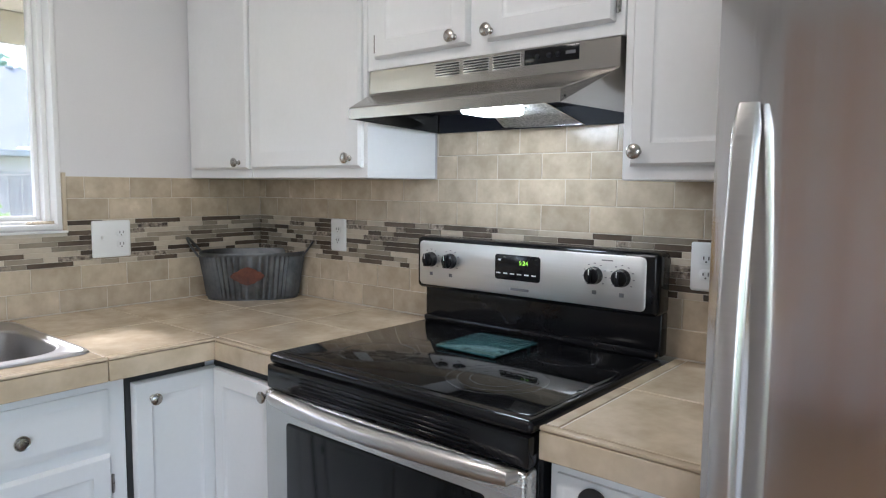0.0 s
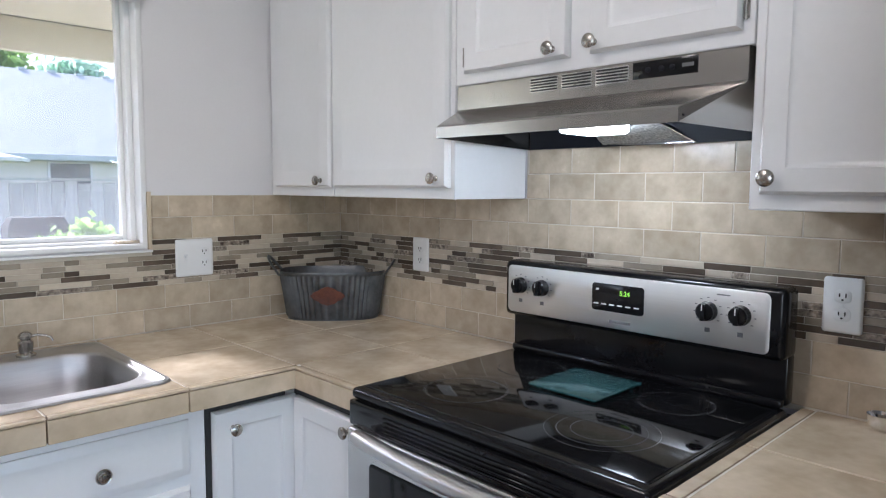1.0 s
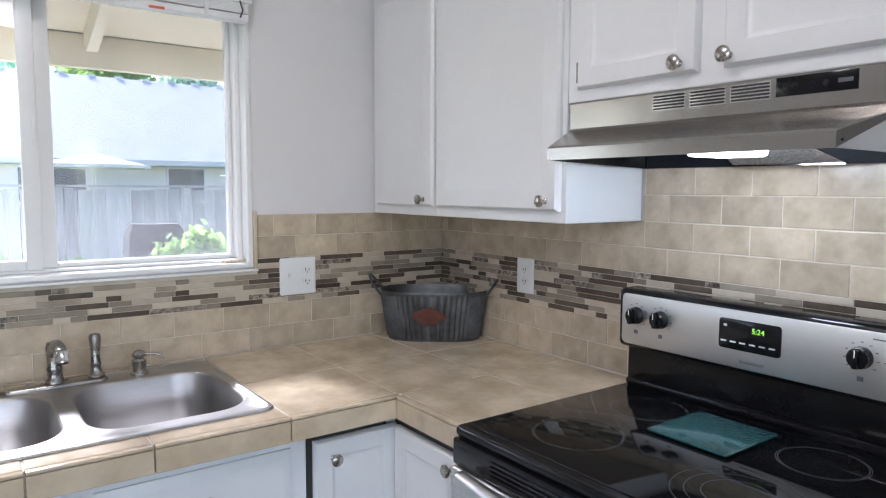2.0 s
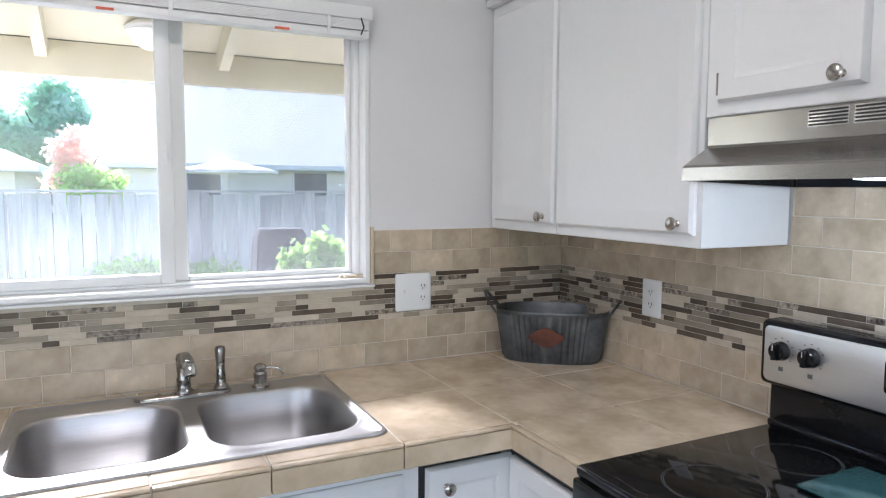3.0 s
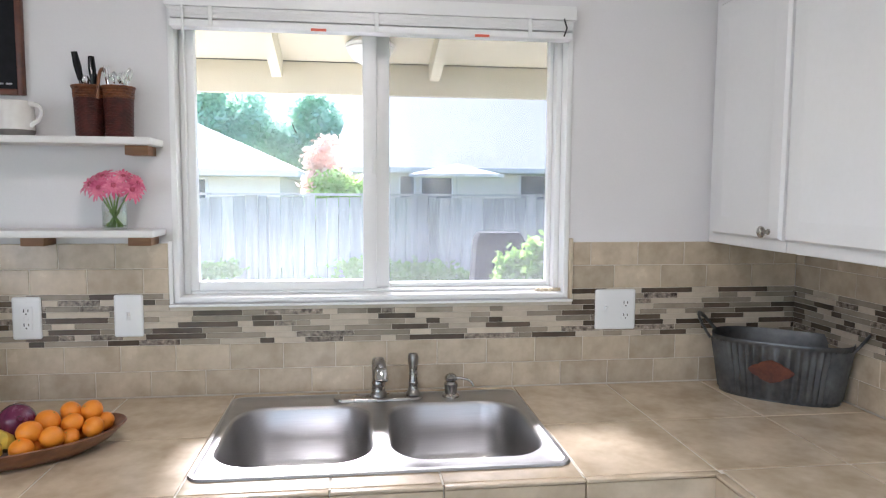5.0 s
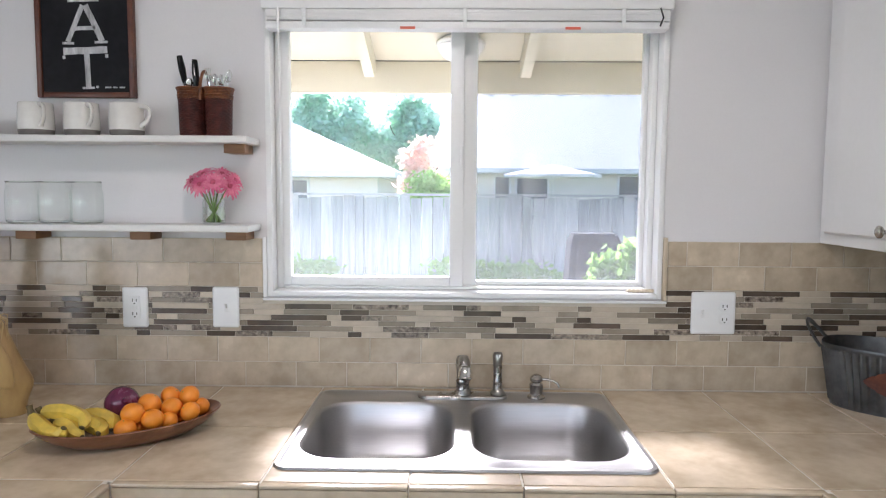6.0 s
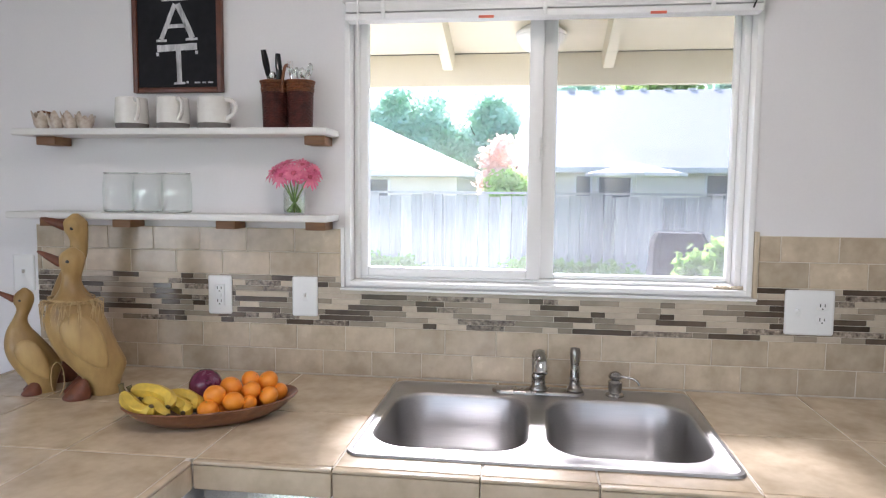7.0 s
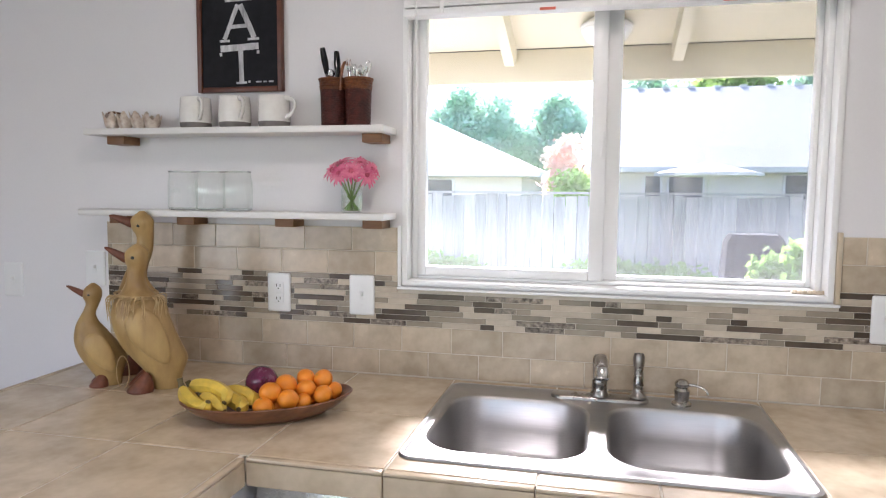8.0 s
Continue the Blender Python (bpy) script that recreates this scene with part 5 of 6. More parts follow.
for f, z in ((0.0, 0.0005), (0.50, 0.0005), (0.66, 0.004), (0.84, 0.020), (0.96, 0.038), (1.0, 0.046), (0.985, 0.049), (0.95, 0.046), (0.80, 0.024), (0.60, 0.012), (0.0, 0.009)):
    ring = [bm.verts.new(BC + bu * 0.206 * max(f, 0.004) * math.copysign(abs(math.cos(2 * math.pi * k / 56)) ** 0.86, math.cos(2 * math.pi * k / 56)) + bv * 0.105 * max(f, 0.004) * math.sin(2 * math.pi * k / 56) + Vector((0, 0, z + 0.008 * abs(math.cos(2 * math.pi * k / 56)) ** 2 * f ** 3))) for k in range(56)]
    if last:
        bridge(bm, last, ring)
    else:
        bm.faces.new(ring[::-1])
    last = ring
bm.faces.new(last)
solo("fruit_bowl", bm, M_BOWLWOOD, "long oval dark wooden bowl holding fruit", "bowl")


def at_bowl(u, v, z):
    return BC + bu * u + bv * v + Vector((0, 0, z))


def orange(u, v, z, r):
    c = at_bowl(u, v, z)
    o = root("orange", c, "small ripe orange in the wooden bowl", "orange", "oranges in the bowl")
    m = pose(0, 0, 0, random.uniform(-50, 50), random.uniform(-50, 50), 0).to_3x3() @ Vector((0, 0, 1))
    prof = [(0, -0.90 * r)] + [(r * math.cos(radians(a)) * 1.03, r * 0.93 * math.sin(radians(a))) for a in range(-75, 76, 15)] + [(0.09 * r, 0.90 * r), (0, 0.86 * r)]
    part("fruit", lathe(prof, c, m, 24), M_ORANGE, o)
    part("stalk_end", lathe([(0.09 * r, 0.875 * r), (0.06 * r, 0.92 * r), (0, 0.92 * r)], c, m, 8), M_STEM, o)


for q in ((0.043, -0.045, 0.052, 0.0255), (0.002, -0.030, 0.068, 0.026), (-0.016, -0.052, 0.041, 0.024), (0.018, -0.016, 0.032, 0.022), (0.079, -0.037, 0.042, 0.020), (0.128, -0.030, 0.053, 0.0235), (0.089, -0.010, 0.065, 0.0235), (0.043, 0.012, 0.072, 0.027), (0.093, 0.032, 0.080, 0.0235), (0.134, 0.016, 0.079, 0.0245), (0.159, 0.010, 0.050, 0.022), (0.060, 0.040, 0.040, 0.024), (0.110, 0.020, 0.038, 0.023)):
    orange(*q)
oc = at_bowl(-0.015, 0.038, 0.076)
on = root("red_onion", oc, "shiny red onion behind the oranges", "onion")
part("bulb", lathe([(0, -0.037), (0.012, -0.036), (0.028, -0.028), (0.039, -0.010), (0.040, 0.006), (0.033, 0.022), (0.018, 0.033), (0.008, 0.040), (0.005, 0.050), (0, 0.051)], oc, (0.5, -0.7, 0.35), 26), M_ONION, on)
part("root_end", lathe([(0.008, -0.0375), (0.005, -0.040), (0, -0.041)], oc, (0.5, -0.7, 0.35), 10), M_RAFFIA, on)


def banana(pts, name="banana"):
    ps = [at_bowl(*p) for p in pts]
    r = root("banana", ps[2], "ripe yellow banana with brown tip in the bowl", "banana", "bananas in the bowl")
    fine = []
    for k in range(13):
        f = k / 12 * (len(ps) - 1)
        i = min(int(f), len(ps) - 2)
        p0, p1, p2, p3 = ps[max(i - 1, 0)], ps[i], ps[i + 1], ps[min(i + 2, len(ps) - 1)]
        t = f - i
        fine.append(0.5 * ((2 * p1) + (p2 - p0) * t + (2 * p0 - 5 * p1 + 4 * p2 - p3) * t * t + (3 * p1 - p0 - 3 * p2 + p3) * t ** 3))
    part("peel", tube(fine, [0.008, 0.014, 0.0175, 0.019, 0.0195, 0.0195, 0.0195, 0.019, 0.0185, 0.017, 0.0145, 0.011, 0.0065], 6), M_BANANA, r)
    part("tip", tube([fine[-1], fine[-1] + (fine[-1] - fine[-2]) * 0.35], [0.0066, 0.005], 8), M_BANTIP, r)
    part("stalk", tube([fine[0], fine[0] + (fine[0] - fine[1]) * 0.8 + Vector((0, 0, 0.006)), fine[0] + (fine[0] - fine[1]) * 1.3 + Vector((0, 0, 0.014))], [0.008, 0.006, 0.007], 8), M_BANTIP, r)


banana(((-0.200, 0.020, 0.082), (-0.186, 0.000, 0.062), (-0.165, -0.028, 0.048), (-0.146, -0.050, 0.050), (-0.138, -0.060, 0.066)))
banana(((-0.180, 0.030, 0.081), (-0.155, 0.015, 0.085), (-0.125, 0.000, 0.081), (-0.098, -0.022, 0.067), (-0.103, -0.044, 0.056)))
banana(((-0.155, 0.005, 0.062), (-0.130, -0.018, 0.055), (-0.116, -0.035, 0.044), (-0.104, -0.052, 0.037)))
banana(((-0.110, 0.014, 0.062), (-0.080, -0.008, 0.049), (-0.064, -0.028, 0.040), (-0.071, -0.047, 0.038)))
banana(((-0.105, 0.042, 0.058), (-0.068, 0.022, 0.060), (-0.040, 0.002, 0.048), (-0.043, -0.022, 0.034)))

# ---- carved ducks ----
def duck_mesh(bx, by, h, body, bill, foot, forward, wing):
    """A carved duck in one mesh: level sections of (forward, height, radius) in parts of its height, wings, bill, feet and eyes."""
    fw = Vector(forward).normalized()
    sd = Vector((-fw.y, fw.x, 0))
    o = Vector((bx, by, TOP + 0.0008))
    P = lambda f, s, z: o + fw * f * h + sd * s * h + Vector((0, 0, z * h))
    bm = bmesh.new()
    n, last = 28, None
    fine = []
    for k in range(len(body) - 1):
        p0, p1, p2, p3 = (Vector(body[min(max(k + d, 0), len(body) - 1)]) for d in (-1, 0, 1, 2))
        for t in (0, 1 / 3, 2 / 3):
            fine.append(0.5 * (2 * p1 + (p2 - p0) * t + (2 * p0 - 5 * p1 + 4 * p2 - p3) * t * t + (3 * p1 - p0 - 3 * p2 + p3) * t ** 3))
    fine.append(Vector(body[-1]))
    for f, z, r in fine:
        thick = 0.80 if z < 0.62 else 0.94
        ring = [bm.verts.new(P(f + r * math.cos(2 * math.pi * k / n), r * thick * math.sin(2 * math.pi * k / n), z)) for k in range(n)]
        if last:
            bridge(bm, last, ring)
        else:
            bm.faces.new(ring[::-1])
        last = ring
    bm.faces.new(last)
    if wing:
        wf, wz, wr = wing
        for s in (-1, 1):
            w = bmesh.new()
            bmesh.ops.create_uvsphere(w, u_segments=20, v_segments=12, radius=1)
            a = radians(60)
            for v in w.verts:
                x, y, z = v.co
                ff, zz = x * 0.215, z * 0.105 * (1 + 0.35 * x)
                v.co = P(wf + ff * math.cos(a) + zz * math.sin(a), s * wr + 0.042 * y, wz + ff * math.sin(a) - zz * math.cos(a))
            merge(bm, w)
    k0 = len(bm.faces)
    (f0, z0), (f1, z1) = bill
    tube([P(f0 - 0.05, 0, z0 - 0.006), P(f0, 0, z0), P(f0 + (f1 - f0) * 0.5, 0, z0 + (z1 - z0) * 0.52), P(f0 + (f1 - f0) * 0.85, 0, z0 + (z1 - z0) * 0.9), P(f1, 0, z1)], [0.034 * h, 0.036 * h, 0.026 * h, 0.015 * h, 0.006 * h], 14, 0.8, into=bm)
    for side in (-1, 1):
        ft = bmesh.new()
        bmesh.ops.create_uvsphere(ft, u_segments=16, v_segments=10, radius=1)
        for v in ft.verts:
            x, y, z = v.co
            v.co = P(foot[0] + 0.088 * x, side * foot[1] + 0.066 * y, max(0, 0.015 + 0.10 * z * (1 - 0.75 * x) * (1 - 0.3 * abs(y))))
        merge(bm, ft)
    bm.faces.ensure_lookup_table()
    for f in bm.faces[k0:]:
        f.material_index = 1
    k1 = len(bm.faces)
    hf, hz_, hr = body[-3]
    for s in (-1, 1):
        merge(bm, lathe([(0.013 * h, -0.006 * h), (0.010 * h, 0.003 * h), (0, 0.006 * h)], P(hf + hr * 0.25, s * hr * 0.90, hz_ + 0.012), sd * s, 10))
    bm.faces.ensure_lookup_table()
    for f in bm.faces[k1:]:
        f.material_index = 3
    for v in bm.verts:
        v.co.z = max(v.co.z, TOP + 0.0008)
    return bm


DUCKM = [M_DUCK, M_BEAK, M_RAFFIA, M_SLOT]
BODY_SMALL = [(-0.035, 0, 0.10), (-0.023, 0.10, 0.128), (0.004, 0.25, 0.197), (0.054, 0.36, 0.199), (0.098, 0.46, 0.175), (0.130, 0.56, 0.132), (0.146, 0.63, 0.093), (0.135, 0.71, 0.060), (0.100, 0.80, 0.060), (0.100, 0.88, 0.086), (0.094, 0.95, 0.070), (0.090, 1.0, 0.015)]
BODY_BIG = [(-0.085, 0, 0.088), (-0.076, 0.09, 0.110), (-0.052, 0.20, 0.170), (0.005, 0.30, 0.190), (0.048, 0.40, 0.192), (0.075, 0.50, 0.185), (0.089, 0.58, 0.164), (0.093, 0.65, 0.127), (0.099, 0.70, 0.082), (0.098, 0.77, 0.058), (0.088, 0.84, 0.062), (0.090, 0.90, 0.079), (0.085, 0.96, 0.066), (0.083, 1.0, 0.015)]
BODY_TALL = [(-0.025, 0, 0.10), (-0.012, 0.15, 0.150), (0.012, 0.30, 0.152), (0.025, 0.42, 0.142), (0.050, 0.50, 0.110), (0.060, 0.57, 0.076), (0.047, 0.64, 0.060), (0.006, 0.75, 0.052), (-0.004, 0.84, 0.050), (0.010, 0.90, 0.066), (0.012, 0.95, 0.066), (0.010, 1.0, 0.015)]
solo("wooden_duck", duck_mesh(-2.700, -0.300, 0.290, BODY_SMALL, ((0.18, 0.90), (0.320, 0.980)), (0.06, 0.085), (-0.84, -0.54, 0), (0.02, 0.34, 0.146)), DUCKM, "small carved wooden duck on the worktop", "ornament", "carved ducks")
solo("wooden_duck", duck_mesh(-2.546, -0.299, 0.403, BODY_BIG, ((0.160, 0.905), (0.285, 0.980)), (0.085, 0.080), (-0.84, -0.54, 0), (0.010, 0.385, 0.140)), DUCKM, "large carved wooden duck with a raffia bow", "ornament", "carved ducks")
solo("wooden_duck", duck_mesh(-2.688, -0.135, 0.486, BODY_TALL, ((0.07, 0.928), (0.195, 0.972)), (0.105, 0.060), (-0.86, -0.51, 0), None), DUCKM, "tallest carved wooden duck standing against the tiles", "ornament", "carved ducks")

# raffia tied round the large duck's neck, its loose ends over the back and a loop down to the foot
rb = bmesh.new()
dfw = Vector((-0.86, -0.51, 0))
rc = Vector((-2.546, -0.299, TOP)) + dfw * 0.094 * 0.403 + Vector((0, 0, 0.640 * 0.403))
for q in range(8):
    rr = 0.057 + 0.003 * math.sin(q * 1.7)
    tube([rc + Vector((rr * math.cos(2 * math.pi * k / 22), rr * 0.94 * math.sin(2 * math.pi * k / 22), 0.002 * q - 0.004 + 0.008 * math.cos(2 * math.pi * k / 22 + 0.6 * q))) for k in range(23)], 0.0016, 5, into=rb)
for q in range(30):
    a0 = radians(random.uniform(-150, 20))
    a1 = a0 + radians(random.uniform(-14, 14))
    r1 = random.uniform(0.068, 0.084)
    drop = random.uniform(0.018, 0.070)
    st = rc + Vector((0.058 * math.cos(a0), 0.055 * math.sin(a0), 0.006))
    en = rc + Vector((r1 * math.cos(a1), r1 * 0.92 * math.sin(a1), -drop))
    md = st.lerp(en, 0.45) + Vector((0.012 * math.cos(a0), 0.012 * math.sin(a0), 0.012))
    tube([st, st.lerp(md, 0.6) + Vector((0, 0, 0.004)), md, en], [0.0018, 0.0017, 0.0015, 0.0009], 5, into=rb)
tagged(solo("raffia_bow", rb, M_RAFFIA, "loose straw-coloured raffia bow tied round the duck's neck", "bow"), kind="stuff")
lc = Vector((-2.622, -0.330, TOP + 0.048))
loop = tube([lc + Vector((0.016 * math.cos(w) * 0.86, 0.016 * math.cos(w) * 0.5, 0.046 * math.sin(w))) for w in (radians(-80 + 17 * k) for k in range(20))], 0.0013, 6)
solo("string_loop", loop, M_RAFFIA, "thin straw-coloured string loop by the ducks' feet", "string")

# ---- outside ----
GZ = -0.35
tagged(part("ground", box(-300, 300, -200, 420, GZ - 0.5, GZ), M_GRASS, smooth=False), "green back-garden lawn", "ground", kind="structure")

# unseen pale slab, added to bounce light up onto the eave
tagged(part("bounce_pavement", box(-5, 4, 0.16, 3.0, GZ - 0.1, GZ + 0.03), M_PAVE, smooth=False), "assumed pale concrete patio along the house, returning light to the eave", "patio", kind="structure")

# roof overhang above the window
EX0, EX1 = -6.0, 3.0
slope = lambda y: 2.022 + 0.31 * (0.75 - y)
eave = root("roof_overhang", (-1.5, 0.45, 2.1), "cream painted roof overhang with rafters and fascia", "roof overhang", kind="structure")
bm = bmesh.new()
v = [bm.verts.new(p) for p in ((EX0, 0.155, slope(0.155)), (EX1, 0.155, slope(0.155)), (EX1, 0.80, slope(0.80)), (EX0, 0.80, slope(0.80)))]
v += [bm.verts.new((p.co.x, p.co.y, p.co.z + 0.03)) for p in v]
for f in ((0, 1, 2, 3), (7, 6, 5, 4), (0, 4, 5, 1), (1, 5, 6, 2), (2, 6, 7, 3), (3, 7, 4, 0)):
    bm.faces.new([v[k] for k in f])
part("soffit_board", bm, M_CREAMP, eave, smooth=False)
part("fascia", box(EX0, EX1, 0.752, 0.79, 1.893, 2.016, 0.003), M_CREAMP, eave)
# solid dark strip; the shadow above the fascia is put into its colour
part("shadow_gap", box(EX0, EX1, 0.756, 0.786, 2.014, 2.021), M_GAP, eave, smooth=False)
for k in range(-3, 5):
    x = -1.70 + 0.61 * k
    bm = bmesh.new()
    w = 0.019
    pts = [(0.155, slope(0.155) - 0.001), (0.75, slope(0.75) - 0.001), (0.75, slope(0.75) - 0.05), (0.70, slope(0.70) - 0.092), (0.155, slope(0.155) - 0.092)]
    a = [bm.verts.new((x - w, y, z)) for y, z in pts]
    b = [bm.verts.new((x + w, y, z)) for y, z in pts]
    bridge(bm, a, b)
    bm.faces.new(a)
    bm.faces.new(b[::-1])
    part("rafter", bm, M_CREAMP, eave, smooth=False)
pl = root("porch_light", (-1.345, 0.60, slope(0.6)), "white opal glass porch light under the eave", "porch light")
part("shade", lathe([(0, -0.088), (0.035, -0.084), (0.068, -0.064), (0.088, -0.034), (0.090, -0.026), (0.086, -0.024)], (-1.345, 0.60, slope(0.6)), seg=30), M_OPAL, pl)
part("rose", lathe([(0, -0.0235), (0.092, -0.0235), (0.092, -0.012), (0.06, 0.012), (0, 0.014)], (-1.345, 0.60, slope(0.6)), seg=30), M_WHITE, pl)

# the house's own roof
rb_ = bmesh.new()
ry, rz = -2.2, slope(0.155) + 0.03 + 0.31 * 2.355
pts = [(0.80, slope(0.80) + 0.031), (ry, rz), (-5.4, slope(0.80) + 0.031), (-5.4, slope(0.80) + 0.12), (ry, rz + 0.10), (0.80, slope(0.80) + 0.12)]
ra, rb2 = [rb_.verts.new((EX0, y, z)) for y, z in pts], [rb_.verts.new((EX1, y, z)) for y, z in pts]
bridge(rb_, ra, rb2)
rb_.faces.new(ra)
rb_.faces.new(rb2[::-1])
tagged(part("roof", rb_, M_ROOFG, smooth=False), "grey shingle roof of the house", "roof", kind="structure")

# board fence
fence = root("board_fence", (-2, 7, GZ), "weathered grey upright board fence", "fence")
random.seed(5)
board_mesh = {}
for k in range(104):
    x = -10.0 + 0.148 * k
    key = k % 5
    if key not in board_mesh:
        first = part("board", box(-0.070, 0.070, -0.010, 0.010, 0.02, 1.76 + 0.008 * key, 0.004, 1), M_FENCE)
        board_mesh[key] = first.data
        bpy.data.objects.remove(first)
    ob = new("board", board_mesh[key])
    ob.parent = fence
    ob.location = (x + 2, 0.006 * random.uniform(-1, 1), 0)
for z in (0.45, 1.55):
    part("rail", box(-10.1, 5.4, 7.012, 7.05, GZ + z, GZ + z + 0.09), M_FENCE, fence, smooth=False)
part("cap_rail", box(-10.1, 5.4, 6.95, 7.06, GZ + 1.795, GZ + 1.825), M_FENCE, fence, smooth=False)
for k in range(7):
    x = -9.2 + 2.2 * k
    part("post", box(x - 0.05, x + 0.05, 6.93, 6.985, GZ, GZ + 1.79, 0.004, 1), M_FENCE, fence)

# covered barbecue
bbq = root("covered_barbecue", (0.0, 4.6, GZ), "barbecue under a dark fabric cover", "barbecue")
bm = bmesh.new()
last = None
for z, a, b in ((0, 0.33, 0.27), (0.5, 0.31, 0.25), (1.05, 0.26, 0.22), (1.38, 0.24, 0.20), (1.46, 0.20, 0.16)):
    ring = ring_verts(bm, [(0.0 + p[0] * (1 + 0.03 * math.sin(9 * i)), 4.6 + p[1] * (1 + 0.03 * math.cos(7 * i)), GZ + z) for i, p in enumerate(rrect(-a, a, -b, b, 0.08, 0))])
    if last:
        bridge(bm, last, ring)
    last = ring
bm.faces.new(last)
part("cover", bm, M_COVER, bbq)


def leaf_cloud(name, centre, size, count, leaf, mat, parent, clumps=26, seed=1):
    """A crown of many small leaves, gathered in clumps with gaps between."""
    rng = np.random.default_rng(seed)
    c = np.array(centre)
    d = rng.normal(size=(clumps, 3))
    d /= np.linalg.norm(d, axis=1)[:, None]
    cl = c + d * rng.uniform(0.35, 0.95, (clumps, 1)) * np.array(size)
    pick = rng.integers(0, clumps, count)
    pos = cl[pick] + rng.normal(size=(count, 3)) * np.array(size) * 0.17
    u = rng.normal(size=(count, 3))
    u /= np.linalg.norm(u, axis=1)[:, None]
    w = np.cross(u, rng.normal(size=(count, 3)))
    w /= np.linalg.norm(w, axis=1)[:, None]
    s = leaf * rng.uniform(0.6, 1.3, (count, 1))
    quad = np.stack([pos - u * s, pos - w * s * 0.55, pos + u * s, pos + w * s * 0.55], 1).reshape(-1, 3) - np.array(base_of(parent))
    me = bpy.data.meshes.new(name)
    me.from_pydata(quad.tolist(), [], [(4 * k, 4 * k + 1, 4 * k + 2, 4 * k + 3) for k in range(count)])
    me.materials.append(mat)
    ob = new(name, me)
    ob.parent = parent
    return ob


def tree(x, y, height, crown, mat, label, seed, leaf=0.22, count=5000, category="tree"):
    t = root("garden_tree" if category == "tree" else "shrub", (x, y, GZ), label, category)
    h0 = height - crown[2] * 1.5
    bm = tube([(x, y, GZ), (x + 0.05, y, GZ + h0 * 0.5), (x - 0.03, y, GZ + h0), (x, y, GZ + height * 0.85)], [0.035 * height, 0.028 * height, 0.020 * height, 0.006 * height], 10)
    rng = random.Random(seed)
    for k in range(9):
        w = rng.uniform(0, 6.28)
        z0 = GZ + h0 * rng.uniform(0.75, 1.05)
        tube([(x, y, z0), (x + crown[0] * 0.35 * math.cos(w), y + crown[1] * 0.35 * math.sin(w), z0 + crown[2] * 0.5), (x + crown[0] * 0.6 * math.cos(w), y + crown[1] * 0.6 * math.sin(w), z0 + crown[2] * rng.uniform(0.6, 0.9))], [0.013 * height, 0.008 * height, 0.003 * height], 7, into=bm)
    part("trunk", bm, M_BARK, t)
    leaf_cloud("crown", (x, y, GZ + height - crown[2]), crown, count, leaf, mat, t, seed=seed)


tree(-6.7, 27.0, 6.4, (2.3, 2.0, 2.3), M_LEAF, "leafy blue-green garden tree behind the houses", 3, 0.14, 17000)
tree(-3.4, 28.5, 6.2, (1.8, 1.6, 2.1), M_LEAF, "slim blue-green garden tree behind the houses", 4, 0.14, 13000)
tree(-1.90, 11.0, 2.78, (0.50, 0.5, 0.55), M_BLOOM, "small tree with pink blossom beyond the fence", 5, 0.06, 2600)
tree(-1.75, 10.4, 2.2, (0.50, 0.5, 0.45), M_LEAF2, "bright green bush beyond the fence", 6, 0.06, 2400)
for k, (x, y, h) in enumerate(((1.6, 42, 9.3), (6.0, 44, 10.0), (11.0, 43, 9.4))):
    tree(x, y, h, (3.2, 3, 2.6), M_LEAF2 if k % 2 else M_LEAF, "green tree showing above the far roof", 10 + k, 0.30, 5000)
tree(0.12, 3.7, 1.42, (0.30, 0.3, 0.30), M_LEAF2, "bright green leafy bush beside the barbecue", 20, 0.05, 3500, "bush")
tree(-1.0, 6.3, 1.05, (0.9, 0.3, 0.25), M_LEAF2, "low green plants along the fence", 21, 0.05, 2500, "bush")
tree(-3.3, 6.4, 1.05, (0.5, 0.3, 0.25), M_LEAF2, "low green plants along the fence", 22, 0.05, 1600, "bush")

# patio umbrella
um = root("garden_umbrella", (0.67, 12.0, GZ), "white open garden umbrella on a pole", "umbrella")
bm = bmesh.new()
apex, rim = bm.verts.new((0.67, 12, 2.08)), [bm.verts.new((0.67 + 1.0 * math.cos(math.pi * k / 4), 12 + 1.0 * math.sin(math.pi * k / 4), 1.86)) for k in range(8)]
low = [bm.verts.new((p.co.x, p.co.y, 1.80)) for p in rim]
for k in range(8):
    bm.faces.new((apex, rim[k], rim[(k + 1) % 8]))
bridge(bm, rim, low)
part("canopy", bm, M_WHITE, um, smooth=False)
part("pole", tube([(0.67, 12, GZ), (0.67, 12, 2.05)], 0.02, 8), M_WHITE, um)


